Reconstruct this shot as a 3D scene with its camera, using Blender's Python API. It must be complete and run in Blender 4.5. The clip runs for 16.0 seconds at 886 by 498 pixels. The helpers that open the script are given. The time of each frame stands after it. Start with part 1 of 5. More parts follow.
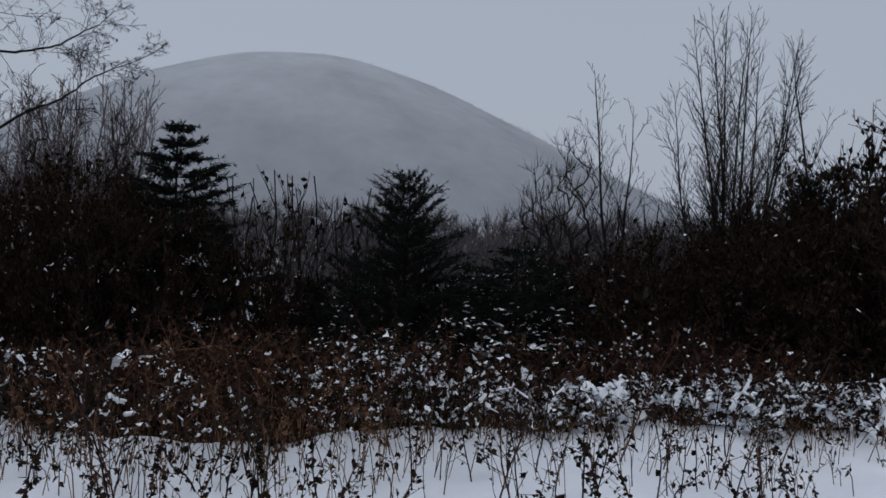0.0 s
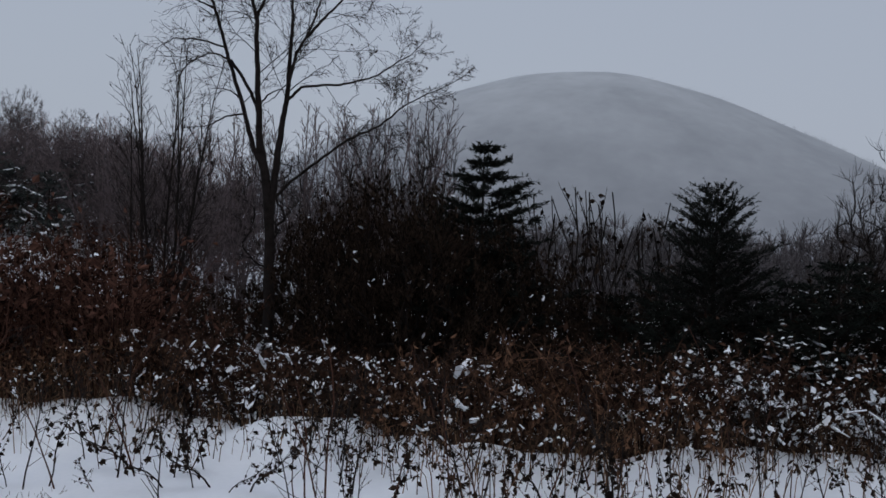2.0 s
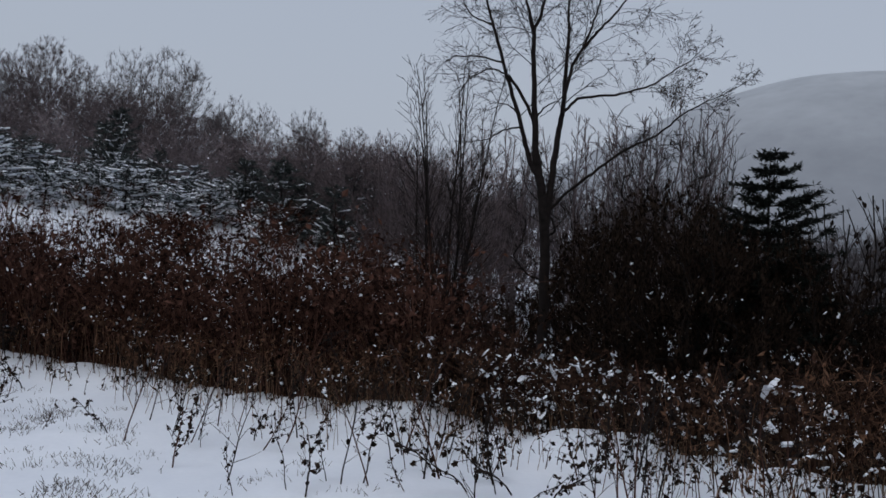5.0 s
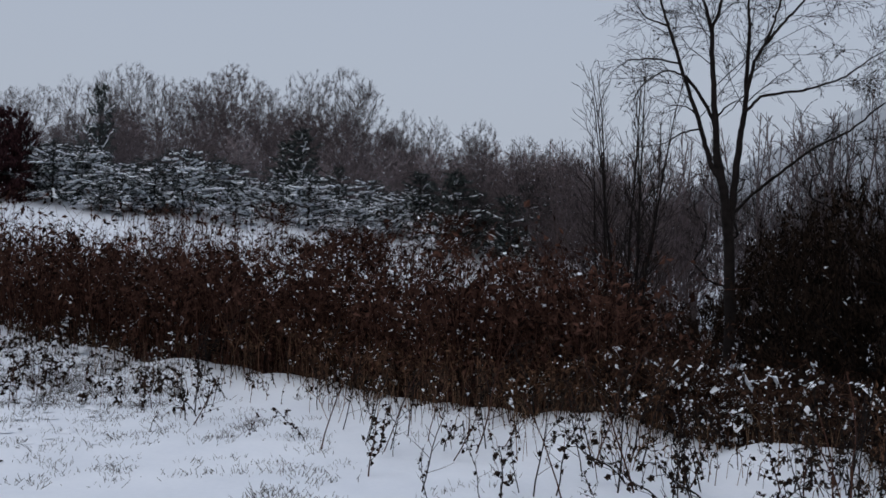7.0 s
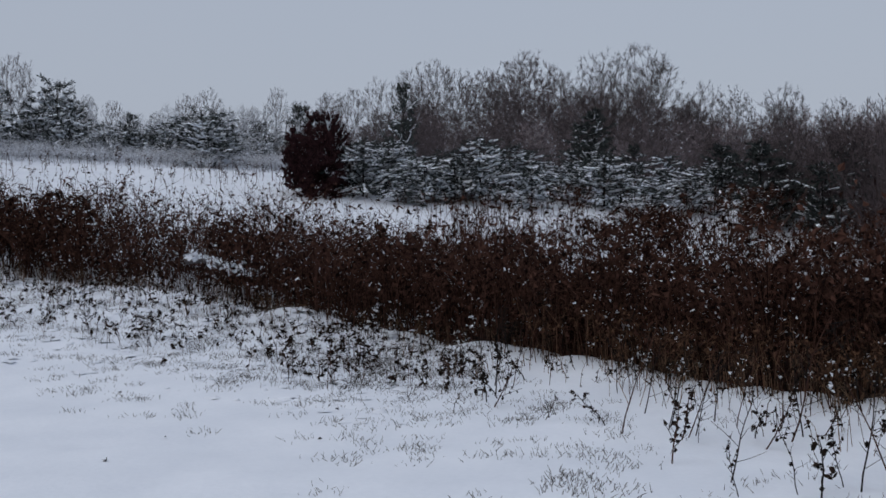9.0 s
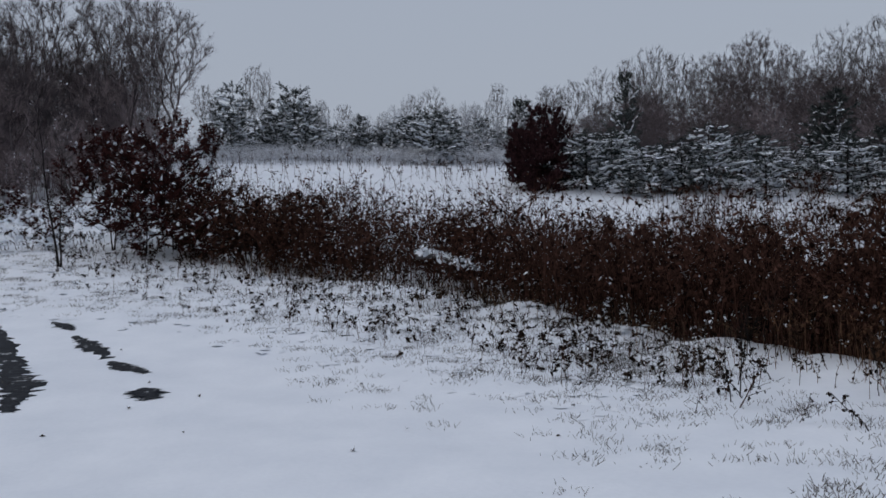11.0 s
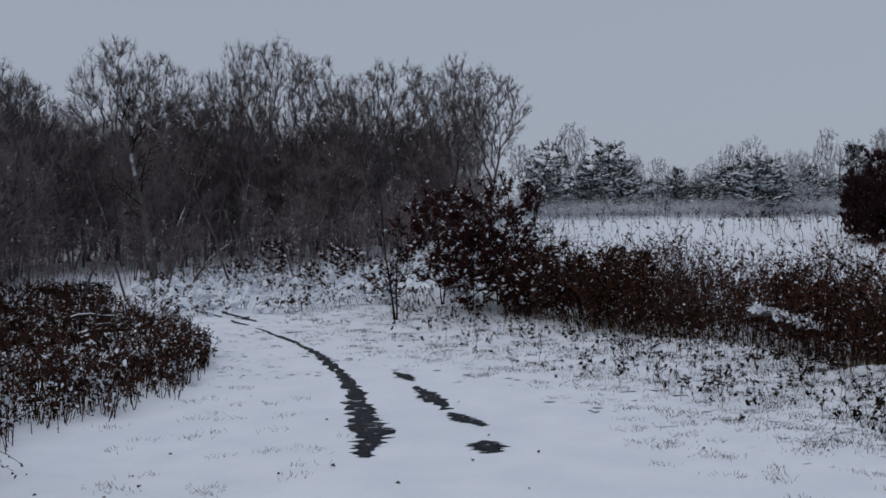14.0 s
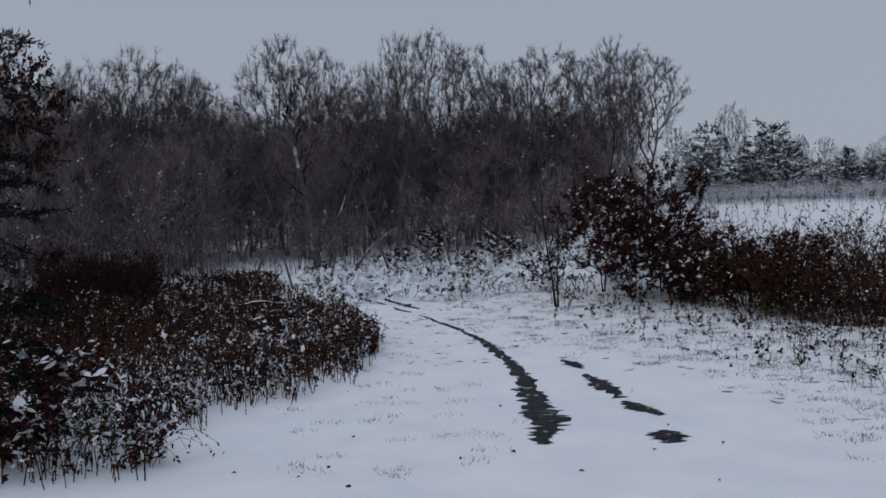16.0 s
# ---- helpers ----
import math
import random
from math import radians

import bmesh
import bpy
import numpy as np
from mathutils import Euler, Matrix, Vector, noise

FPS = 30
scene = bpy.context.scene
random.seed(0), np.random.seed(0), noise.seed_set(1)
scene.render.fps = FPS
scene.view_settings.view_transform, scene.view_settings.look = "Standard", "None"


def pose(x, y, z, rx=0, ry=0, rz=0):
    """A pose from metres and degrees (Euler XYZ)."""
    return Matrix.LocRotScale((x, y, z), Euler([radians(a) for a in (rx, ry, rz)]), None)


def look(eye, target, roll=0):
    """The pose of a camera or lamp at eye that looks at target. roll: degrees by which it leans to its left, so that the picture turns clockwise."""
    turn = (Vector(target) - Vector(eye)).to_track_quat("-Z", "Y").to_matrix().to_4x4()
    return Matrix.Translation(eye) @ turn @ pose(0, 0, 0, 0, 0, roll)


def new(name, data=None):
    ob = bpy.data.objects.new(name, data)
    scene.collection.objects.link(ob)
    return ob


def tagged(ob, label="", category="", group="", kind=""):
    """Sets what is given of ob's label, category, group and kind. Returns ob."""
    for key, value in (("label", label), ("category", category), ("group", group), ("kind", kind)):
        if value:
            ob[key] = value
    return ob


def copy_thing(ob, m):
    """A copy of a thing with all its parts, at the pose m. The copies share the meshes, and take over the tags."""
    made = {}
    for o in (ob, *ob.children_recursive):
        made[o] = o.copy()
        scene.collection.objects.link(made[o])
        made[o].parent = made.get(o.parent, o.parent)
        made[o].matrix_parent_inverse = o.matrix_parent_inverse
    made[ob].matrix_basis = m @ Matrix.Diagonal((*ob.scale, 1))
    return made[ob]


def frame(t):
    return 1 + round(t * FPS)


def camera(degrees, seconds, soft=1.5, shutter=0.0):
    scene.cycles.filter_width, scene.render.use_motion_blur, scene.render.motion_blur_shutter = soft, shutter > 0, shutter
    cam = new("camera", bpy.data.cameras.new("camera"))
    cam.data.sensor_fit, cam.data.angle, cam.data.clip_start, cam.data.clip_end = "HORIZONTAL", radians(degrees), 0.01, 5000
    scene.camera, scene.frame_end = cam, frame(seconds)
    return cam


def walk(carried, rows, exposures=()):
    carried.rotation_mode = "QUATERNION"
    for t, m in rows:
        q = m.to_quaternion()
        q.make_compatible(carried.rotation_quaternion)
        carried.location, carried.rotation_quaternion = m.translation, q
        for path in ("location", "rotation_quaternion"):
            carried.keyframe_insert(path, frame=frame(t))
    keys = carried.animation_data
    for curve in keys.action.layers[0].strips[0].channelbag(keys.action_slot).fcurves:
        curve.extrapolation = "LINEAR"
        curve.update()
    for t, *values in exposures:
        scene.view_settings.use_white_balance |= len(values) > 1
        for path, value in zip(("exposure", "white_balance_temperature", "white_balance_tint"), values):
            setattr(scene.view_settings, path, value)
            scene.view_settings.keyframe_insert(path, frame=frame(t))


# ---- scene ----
cam = camera(50.0, 16.0, soft=1.6)


def aim(x, y, z, yaw, pitch, roll):
    """A level-based camera pose: yaw to the left of +y, pitch up, roll as look() takes it."""
    a, b = radians(yaw), radians(pitch)
    way = Vector((-math.sin(a) * math.cos(b), math.cos(a) * math.cos(b), math.sin(b)))
    return look((x, y, z), Vector((x, y, z)) + way, roll)


PATH = [
    (0, 0.495, -0.009, 1.576, 0.14, 0.56, 1.99),
    (0.5, 0.41, -0.03, 1.563, 4.01, 1.32, 1.82),
    (1, 0.291, -0.046, 1.531, 8.04, 1.05, 1.5),
    (1.5, 0.191, -0.047, 1.524, 12.91, 1.05, 1.23),
    (2, 0.111, -0.058, 1.521, 16.98, 1.1, 1.84),
    (2.5, 0.057, -0.063, 1.518, 19.59, 1.54, 2.29),
    (3, 0.013, -0.076, 1.505, 21.73, 1.72, 2.53),
    (3.5, -0.037, -0.096, 1.508, 24.37, 1.65, 2.62),
    (4, -0.079, -0.109, 1.503, 27.17, 1.57, 2.45),
    (4.2, -0.105, -0.105, 1.509, 28.32, 1.49, 2.45),
    (6.5, -0.227, -0.231, 1.513, 39.92, 1.16, 1.9),
    (7, -0.273, -0.189, 1.523, 42.81, 1.38, 1.39),
    (7.5, -0.321, -0.135, 1.508, 46.84, 1.49, 0.83),
    (8, -0.372, -0.078, 1.5, 52.92, 0.95, -0.43),
    (8.5, -0.387, -0.039, 1.496, 57.82, 0.76, -1.01),
    (9, -0.395, -0.014, 1.504, 60.7, 0.21, -0.76),
    (9.2, -0.388, -0.018, 1.514, 61.87, 0.04, -0.71),
    (11.3, -0.579, -0.12, 1.513, 75.71, 0.95, -1.1),
    (11.5, -0.557, -0.162, 1.535, 76.78, 1.76, -0.67),
    (12, -0.599, -0.233, 1.549, 79.9, 2.7, -0.68),
    (12.5, -0.59, -0.278, 1.565, 83.55, 2.97, -0.82),
    (13, -0.581, -0.316, 1.576, 86.19, 3.08, -0.94),
    (13.5, -0.638, -0.342, 1.547, 88.99, 3.45, -0.96),
    (14, -0.691, -0.372, 1.546, 92.28, 3.74, -0.96),
    (14.5, -0.697, -0.424, 1.555, 94.28, 3.73, -0.77),
    (15, -0.688, -0.505, 1.565, 96.51, 3.76, -0.63),
    (15.5, -0.682, -0.603, 1.552, 99.14, 3.77, -0.94),
    (16, -0.674, -0.665, 1.541, 101.21, 3.16, -0.99),
]
walk(cam, [(r[0], aim(*r[1:])) for r in PATH], [(0, 0.1), (3.5, 0.13), (7, 0.24), (9, 0.16), (11.5, 0.03), (12.5, 0.0), (16, -0.04)])

# ---- light: overcast winter sky ----
world = bpy.data.worlds.new("overcast_sky")
scene.world = world
world.use_nodes = True
wt = world.node_tree
wt.nodes.clear()
w_out = wt.nodes.new("ShaderNodeOutputWorld")
w_bg = wt.nodes.new("ShaderNodeBackground")
w_sky = wt.nodes.new("ShaderNodeTexSky")
w_sky.sky_type, w_sky.sun_disc = "NISHITA", False
w_sky.sun_elevation, w_sky.sun_rotation = radians(32), radians(140)
w_sky.air_density, w_sky.dust_density = 2.0, 6.0
w_co = wt.nodes.new("ShaderNodeTexCoord")
w_sep = wt.nodes.new("ShaderNodeSeparateXYZ")
w_ramp = wt.nodes.new("ShaderNodeValToRGB")
w_noise = wt.nodes.new("ShaderNodeTexNoise")
w_noise.inputs["Scale"].default_value = 1.6
w_noise.inputs["Detail"].default_value = 4.0
w_add = wt.nodes.new("ShaderNodeMath")
w_add.operation = "MULTIPLY_ADD"
w_add.inputs[1].default_value = 0.12
e = w_ramp.color_ramp.elements
e[0].position, e[0].color = 0.0, (3.66, 4.1, 4.98, 1)
e[1].position, e[1].color = 0.5, (3.44, 3.86, 4.8, 1)
e.new(1.0).color = (4.6, 5.0, 6.05, 1)
w_mix = wt.nodes.new("ShaderNodeMixRGB")
w_mix.inputs[0].default_value = 0.9
wt.links.new(w_co.outputs["Generated"], w_sep.inputs[0])
wt.links.new(w_co.outputs["Generated"], w_noise.inputs["Vector"])
wt.links.new(w_noise.outputs["Fac"], w_add.inputs[0])
wt.links.new(w_sep.outputs["Z"], w_add.inputs[2])
wt.links.new(w_add.outputs[0], w_ramp.inputs[0])
wt.links.new(w_sky.outputs[0], w_mix.inputs[1])
wt.links.new(w_ramp.outputs[0], w_mix.inputs[2])
wt.links.new(w_mix.outputs[0], w_bg.inputs["Color"])
w_bg.inputs["Strength"].default_value = 0.1
wt.links.new(w_bg.outputs[0], w_out.inputs[0])

sun_data = bpy.data.lights.new("veiled_sun", "SUN")
sun_data.energy, sun_data.angle, sun_data.color = 0.5, radians(60), (1.0, 0.97, 0.94)
sun = new("veiled_sun", sun_data)
sun.matrix_world = look((0, 0, 60), (14, 16, 26))


# ---- materials ----
def mat(name, dark, light, rough=0.85, scale=6.0, bump=0.3, spec=0.25, island=False, fine=60.0, dust=None):
    """A rough natural surface: two scales of colour variation and fine relief. dust: (colour, amount) settled on it in flecks."""
    m = bpy.data.materials.new(name)
    m.use_nodes = True
    t = m.node_tree
    b = t.nodes["Principled BSDF"]
    b.inputs["Roughness"].default_value = rough
    b.inputs["Specular IOR Level"].default_value = spec
    co = t.nodes.new("ShaderNodeTexCoord")
    n1, n2 = t.nodes.new("ShaderNodeTexNoise"), t.nodes.new("ShaderNodeTexNoise")
    n1.inputs["Scale"].default_value, n2.inputs["Scale"].default_value = scale, fine
    n1.inputs["Detail"].default_value = 5.0
    mixn = t.nodes.new("ShaderNodeMath")
    mixn.operation = "MULTIPLY_ADD"
    mixn.inputs[1].default_value = 0.35
    ramp = t.nodes.new("ShaderNodeValToRGB")
    ramp.color_ramp.elements[0].position, ramp.color_ramp.elements[1].position = 0.35, 0.9
    ramp.color_ramp.elements[0].color, ramp.color_ramp.elements[1].color = (*dark, 1), (*light, 1)
    t.links.new(co.outputs["Object"], n1.inputs["Vector"])
    t.links.new(co.outputs["Object"], n2.inputs["Vector"])
    t.links.new(n2.outputs["Fac"], mixn.inputs[0])
    if island:
        geo = t.nodes.new("ShaderNodeNewGeometry")
        avg = t.nodes.new("ShaderNodeMath")
        avg.operation = "MULTIPLY"
        avg.inputs[1].default_value = 0.85
        t.links.new(geo.outputs["Random Per Island"], avg.inputs[0])
        t.links.new(avg.outputs[0], mixn.inputs[2])
    else:
        t.links.new(n1.outputs["Fac"], mixn.inputs[2])
    t.links.new(mixn.outputs[0], ramp.inputs[0])
    colour = ramp.outputs[0]
    if dust:
        n3 = t.nodes.new("ShaderNodeTexNoise")
        n3.inputs["Scale"].default_value, n3.inputs["Detail"].default_value = dust[2], 6.0
        t.links.new(co.outputs["Object"], n3.inputs["Vector"])
        r3 = t.nodes.new("ShaderNodeValToRGB")
        r3.color_ramp.elements[0].position = 1.0 - dust[1] - 0.08
        r3.color_ramp.elements[1].position = 1.0 - dust[1] + 0.04
        t.links.new(n3.outputs["Fac"], r3.inputs[0])
        mx = t.nodes.new("ShaderNodeMixRGB")
        mx.inputs[2].default_value = (*dust[0], 1)
        t.links.new(r3.outputs[0], mx.inputs[0])
        t.links.new(colour, mx.inputs[1])
        colour = mx.outputs[0]
    t.links.new(colour, b.inputs["Base Color"])
    if bump:
        bp = t.nodes.new("ShaderNodeBump")
        bp.inputs["Strength"].default_value = bump
        bp.inputs["Distance"].default_value = 0.02
        t.links.new(mixn.outputs[0], bp.inputs["Height"])
        t.links.new(bp.outputs[0], b.inputs["Normal"])
    return m


m_snow = mat("fresh_snow", (0.70, 0.745, 0.81), (0.81, 0.85, 0.905), 0.7, 1.3, 0.35, 0.2, fine=22.0)
m_clump = mat("settled_snow", (0.72, 0.77, 0.83), (0.84, 0.88, 0.93), 0.8, 5.0, 0.2, 0.2)
m_gravel = mat("wet_gravel", (0.006, 0.0075, 0.010), (0.026, 0.030, 0.038), 0.75, 9.0, 0.9, 0.12, fine=90.0, dust=((0.75, 0.77, 0.8), 0.3, 7.0))
m_bark = mat("dark_bark", (0.007, 0.006, 0.0058), (0.024, 0.020, 0.019), 0.95, 9.0, 0.6, 0.08)
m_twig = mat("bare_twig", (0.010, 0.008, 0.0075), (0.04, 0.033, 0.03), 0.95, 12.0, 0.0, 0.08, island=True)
# woodland bark and twigs greyed for frost and for haze put into the colour
m_greybark = mat("grey_bark", (0.045, 0.041, 0.042), (0.14, 0.13, 0.13), 0.95, 7.0, 0.4, 0.1, dust=((0.6, 0.62, 0.66), 0.34, 1.6))
m_greytwig = mat("frost_haze_twig", (0.042, 0.037, 0.039), (0.135, 0.122, 0.126), 0.9, 4.0, 0.0, island=True)
m_weed = mat("dry_brown_weed", (0.010, 0.0052, 0.0042), (0.1, 0.05, 0.037), 1.0, 3.0, 0.0, 0.03, island=True)
# understory twigs lightened so their colour imitates haze in the woods
m_understory = mat("grey_brown_twigs", (0.11, 0.09, 0.094), (0.32, 0.265, 0.272), 1.0, 3.0, 0.0, 0.05, island=True)
m_tan = mat("tan_dead_weed", (0.022, 0.012, 0.008), (0.15, 0.082, 0.05), 0.95, 3.0, 0.0, 0.08, island=True)
m_straw = mat("straw_stem", (0.05, 0.03, 0.018), (0.2, 0.125, 0.075), 0.9, 3.0, 0.0, 0.15, island=True)
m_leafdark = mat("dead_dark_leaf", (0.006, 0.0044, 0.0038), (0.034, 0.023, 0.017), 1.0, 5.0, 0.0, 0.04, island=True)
m_oak = mat("dry_red_oak_leaf", (0.017, 0.007, 0.007), (0.085, 0.030, 0.027), 1.0, 5.0, 0.0, 0.04, island=True)
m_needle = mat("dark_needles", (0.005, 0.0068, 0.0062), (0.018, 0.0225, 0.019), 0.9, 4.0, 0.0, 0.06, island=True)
# far pines: needles paler than the near ones, with haze in the colour
m_needlefar = mat("dusted_hazed_needles", (0.015, 0.02, 0.02), (0.06, 0.072, 0.07), 0.8, 4.0, 0.0, 0.25, island=True)
m_hill = mat("hazed_snowy_far_woods", (0.31, 0.335, 0.362), (0.42, 0.45, 0.48), 1.0, 0.012, 0.0, 0.0, fine=0.06)
# haze painted into the hill's colour: darker at the foot, paling to the crest
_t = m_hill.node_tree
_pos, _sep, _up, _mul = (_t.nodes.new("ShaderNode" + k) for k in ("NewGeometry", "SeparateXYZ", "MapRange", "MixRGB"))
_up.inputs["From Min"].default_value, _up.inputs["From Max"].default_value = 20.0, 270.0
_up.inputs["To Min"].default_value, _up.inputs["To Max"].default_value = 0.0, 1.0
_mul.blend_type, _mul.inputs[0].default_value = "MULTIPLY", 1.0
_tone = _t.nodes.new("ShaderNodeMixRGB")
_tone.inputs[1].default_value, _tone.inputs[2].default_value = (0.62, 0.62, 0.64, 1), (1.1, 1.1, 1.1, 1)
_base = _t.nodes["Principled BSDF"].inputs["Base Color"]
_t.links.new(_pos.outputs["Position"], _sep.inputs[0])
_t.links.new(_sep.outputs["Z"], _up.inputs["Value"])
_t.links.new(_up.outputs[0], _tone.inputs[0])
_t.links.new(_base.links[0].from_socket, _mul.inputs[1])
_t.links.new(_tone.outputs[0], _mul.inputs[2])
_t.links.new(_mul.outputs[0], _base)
m_bramble = mat("dark_dead_bramble", (0.008, 0.005, 0.004), (0.068, 0.038, 0.027), 1.0, 4.0, 0.0, 0.03, island=True)
# brightened beyond frost: distance haze is painted into this twig colour
m_frosthaze = mat("hazed_frosty_twig", (0.34, 0.35, 0.37), (0.72, 0.74, 0.78), 0.9, 4.0, 0.0, 0.1, island=True)
m_redtwig = mat("dark_red_twig", (0.015, 0.008, 0.009), (0.056, 0.026, 0.028), 1.0, 5.0, 0.0, 0.04, island=True)
# slope pines lightened too, as painted distance haze
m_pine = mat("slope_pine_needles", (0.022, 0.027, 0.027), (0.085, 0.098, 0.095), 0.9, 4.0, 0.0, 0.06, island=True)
m_hillwood = mat("hillside_twigs", (0.048, 0.039, 0.041), (0.155, 0.128, 0.132), 1.0, 3.0, 0.0, 0.05, island=True)
m_grass = mat("dead_grass", (0.034, 0.03, 0.027), (0.14, 0.124, 0.105), 0.95, 4.0, 0.0, 0.08, island=True)
# woodland-edge bark, its colour raised to imitate haze
m_edge = mat("hazed_woodland_bark", (0.046, 0.039, 0.041), (0.16, 0.136, 0.14), 0.95, 6.0, 0.0, 0.08, island=True)
m_farwood = mat("far_winter_woods", (0.045, 0.041, 0.044), (0.13, 0.12, 0.125), 1.0, 0.5, 0.0, 0.0, island=True)


# ---- mesh helpers ----
def raw_mesh(name, verts, faces, material, smooth=False):
    """A mesh from arrays: faces is an (n, 3) or (n, 4) array of indices."""
    verts, faces = np.asarray(verts, np.float32), np.asarray(faces, np.int32)
    me = bpy.data.meshes.new(name)
    me.vertices.add(len(verts))
    me.vertices.foreach_set("co", verts.ravel())
    me.loops.add(faces.size)
    me.loops.foreach_set("vertex_index", faces.ravel())
    me.polygons.add(len(faces))
    k = faces.shape[1]
    me.polygons.foreach_set("loop_start", np.arange(0, faces.size, k, dtype=np.int32))
    me.polygons.foreach_set("loop_total", np.full(len(faces), k, np.int32))
    me.polygons.foreach_set("use_smooth", np.full(len(faces), smooth, bool))
    me.materials.append(material)
    me.update(calc_edges=True)
    return me


def piece(name, geo, material, parent=None, label="", smooth=False):
    """One mesh object from (verts, faces), under a parent if given."""
    ob = new(name, raw_mesh(name, geo[0], geo[1], material, smooth))
    if parent is not None:
        ob.parent = parent
    fine = name in ("crown", "branchwork", "foliage", "stalk_growth", "snow_cover")
    return tagged(ob, label, kind="stuff" if fine else "")


def join(*geos):
    """Several (verts, quads) as one."""
    out_v, out_f, k = [], [], 0
    for v, f in geos:
        if len(v):
            out_v.append(v)
            out_f.append(np.asarray(f) + k)
            k += len(v)
    return np.concatenate(out_v), np.concatenate(out_f)


def unit(v):
    return v / np.maximum(np.linalg.norm(v, axis=-1, keepdims=True), 1e-9)


def tubes(segs, sides=3):
    """Tapered tubes: rows x0 y0 z0 x1 y1 z1 r0 r1."""
    s = np.asarray(segs, float).reshape(-1, 8)
    a, b = s[:, :3], s[:, 3:6]
    d = unit(b - a)
    ref = np.where(np.abs(d[:, 2:3]) > 0.9, [[1.0, 0, 0]], [[0, 0, 1.0]])
    u = unit(np.cross(d, ref))
    w = np.cross(d, u)
    ang = np.arange(sides) * 2 * np.pi / sides
    ring = u[:, None] * np.cos(ang)[None, :, None] + w[:, None] * np.sin(ang)[None, :, None]
    v = np.concatenate([a[:, None] + ring * s[:, 6, None, None], b[:, None] + ring * s[:, 7, None, None]], 1)
    i = np.arange(sides)
    j = (i + 1) % sides
    f = np.stack([i, j, j + sides, i + sides], -1)[None] + (np.arange(len(s)) * 2 * sides)[:, None, None]
    return v.reshape(-1, 3), f.reshape(-1, 4)


def pipe(nodes, sides=7):
    """One unbroken tapered tube through nodes of (place, direction, radius), closed at both ends."""
    pts, rad = np.array([q[0] for q in nodes]), np.array([q[2] for q in nodes])
    d = unit(np.gradient(pts, axis=0))
    ref = np.array([0.31, 0.93, 0.2])
    u = unit(np.cross(d, ref))
    w = np.cross(d, u)
    ang = np.arange(sides) * 2 * np.pi / sides
    ring = u[:, None] * np.cos(ang)[None, :, None] + w[:, None] * np.sin(ang)[None, :, None]
    v = (pts[:, None] + ring * rad[:, None, None]).reshape(-1, 3)
    i = np.arange(sides)
    j = (i + 1) % sides
    f = np.stack([i, j, j + sides, i + sides], -1)[None] + (np.arange(len(pts) - 1) * sides)[:, None, None]
    return v, f.reshape(-1, 4)


def blades(p, d, n, length, width, curl=0.25):
    """Small folded leaves: a diamond quad at each p, along d, with normal about n."""
    d = unit(d)
    s = unit(np.cross(d, n))
    up = np.cross(s, d)
    L, W = np.asarray(length).reshape(-1, 1), np.asarray(width).reshape(-1, 1)
    v = np.stack([p, p + d * L * 0.45 + s * W * 0.5 + up * W * curl, p + d * L, p + d * L * 0.45 - s * W * 0.5 + up * W * curl], 1)
    return v.reshape(-1, 3), (np.arange(len(p))[:, None] * 4 + np.arange(4)[None])


def lumps(p, rx, rz, rng, tilt=0.6):
    """Little caps of snow: low irregular mounds, six-sided, one at each p, leaning by about tilt."""
    n = len(p)
    rx, rz = np.broadcast_to(rx, n), np.broadcast_to(rz, n)
    ang = np.arange(6) * np.pi / 3 + rng.uniform(0, 6, (n, 1))
    rad = rx[:, None] * rng.uniform(0.6, 1.3, (n, 6))
    rad = rad * (1 + 0.7 * np.cos(ang - rng.uniform(0, 3, (n, 1))) ** 2)
    low = np.stack([np.cos(ang) * rad, np.sin(ang) * rad, rng.uniform(-0.6, 0.2, (n, 6)) * rz[:, None]], -1)
    top = np.stack([np.cos(ang) * rad * 0.5, np.sin(ang) * rad * 0.5, rng.uniform(0.6, 1.0, (n, 6)) * rz[:, None]], -1)
    v = np.concatenate([low, top], 1)
    lean = rng.normal(0, tilt, (n, 1, 2))
    v[..., 2] += (v[..., :2] * lean).sum(-1) + rng.normal(0, 0.25, v.shape[:2]) * rz[:, None]
    v = v + p[:, None]
    i = np.arange(6)
    j = (i + 1) % 6
    f = np.concatenate([np.stack([i, j, j + 6, i + 6], -1), [[6, 7, 8, 9], [6, 9, 10, 11]]])
    return v.reshape(-1, 3), (f[None] + (np.arange(n) * 12)[:, None, None]).reshape(-1, 4)


# ---- ground ----
CX, CY = -0.2, -0.2


def smooth(a, b, x):
    t = np.clip((np.asarray(x, float) - a) / (b - a), 0, 1)
    return t * t * (3 - 2 * t)


def wave(x, y, k, seed):
    """A cheap smooth wobble between -1 and 1."""
    a = np.sin(x * k + seed) * np.cos(y * k * 1.31 + seed * 2.1)
    b = np.sin(x * k * 2.3 - y * k * 1.7 + seed * 3.7)
    return 0.6 * a + 0.4 * b


LIP_X = (-4.1, -2.5, -1.5, -0.8, -0.15, 0.4, 1.3, 1.85, 2.15, 2.5, 3.0, 3.8, 4.5, 5.05, 5.8, 6.3, 6.8, 7.6, 8.6, 10.0)
LIP_Y = (8.26, 8.2, 8.0, 8.1, 7.6, 7.15, 6.8, 6.55, 7.05, 7.3, 7.55, 7.43, 7.25, 7.1, 7.35, 7.05, 6.95, 7.15, 7.15, 7.0)


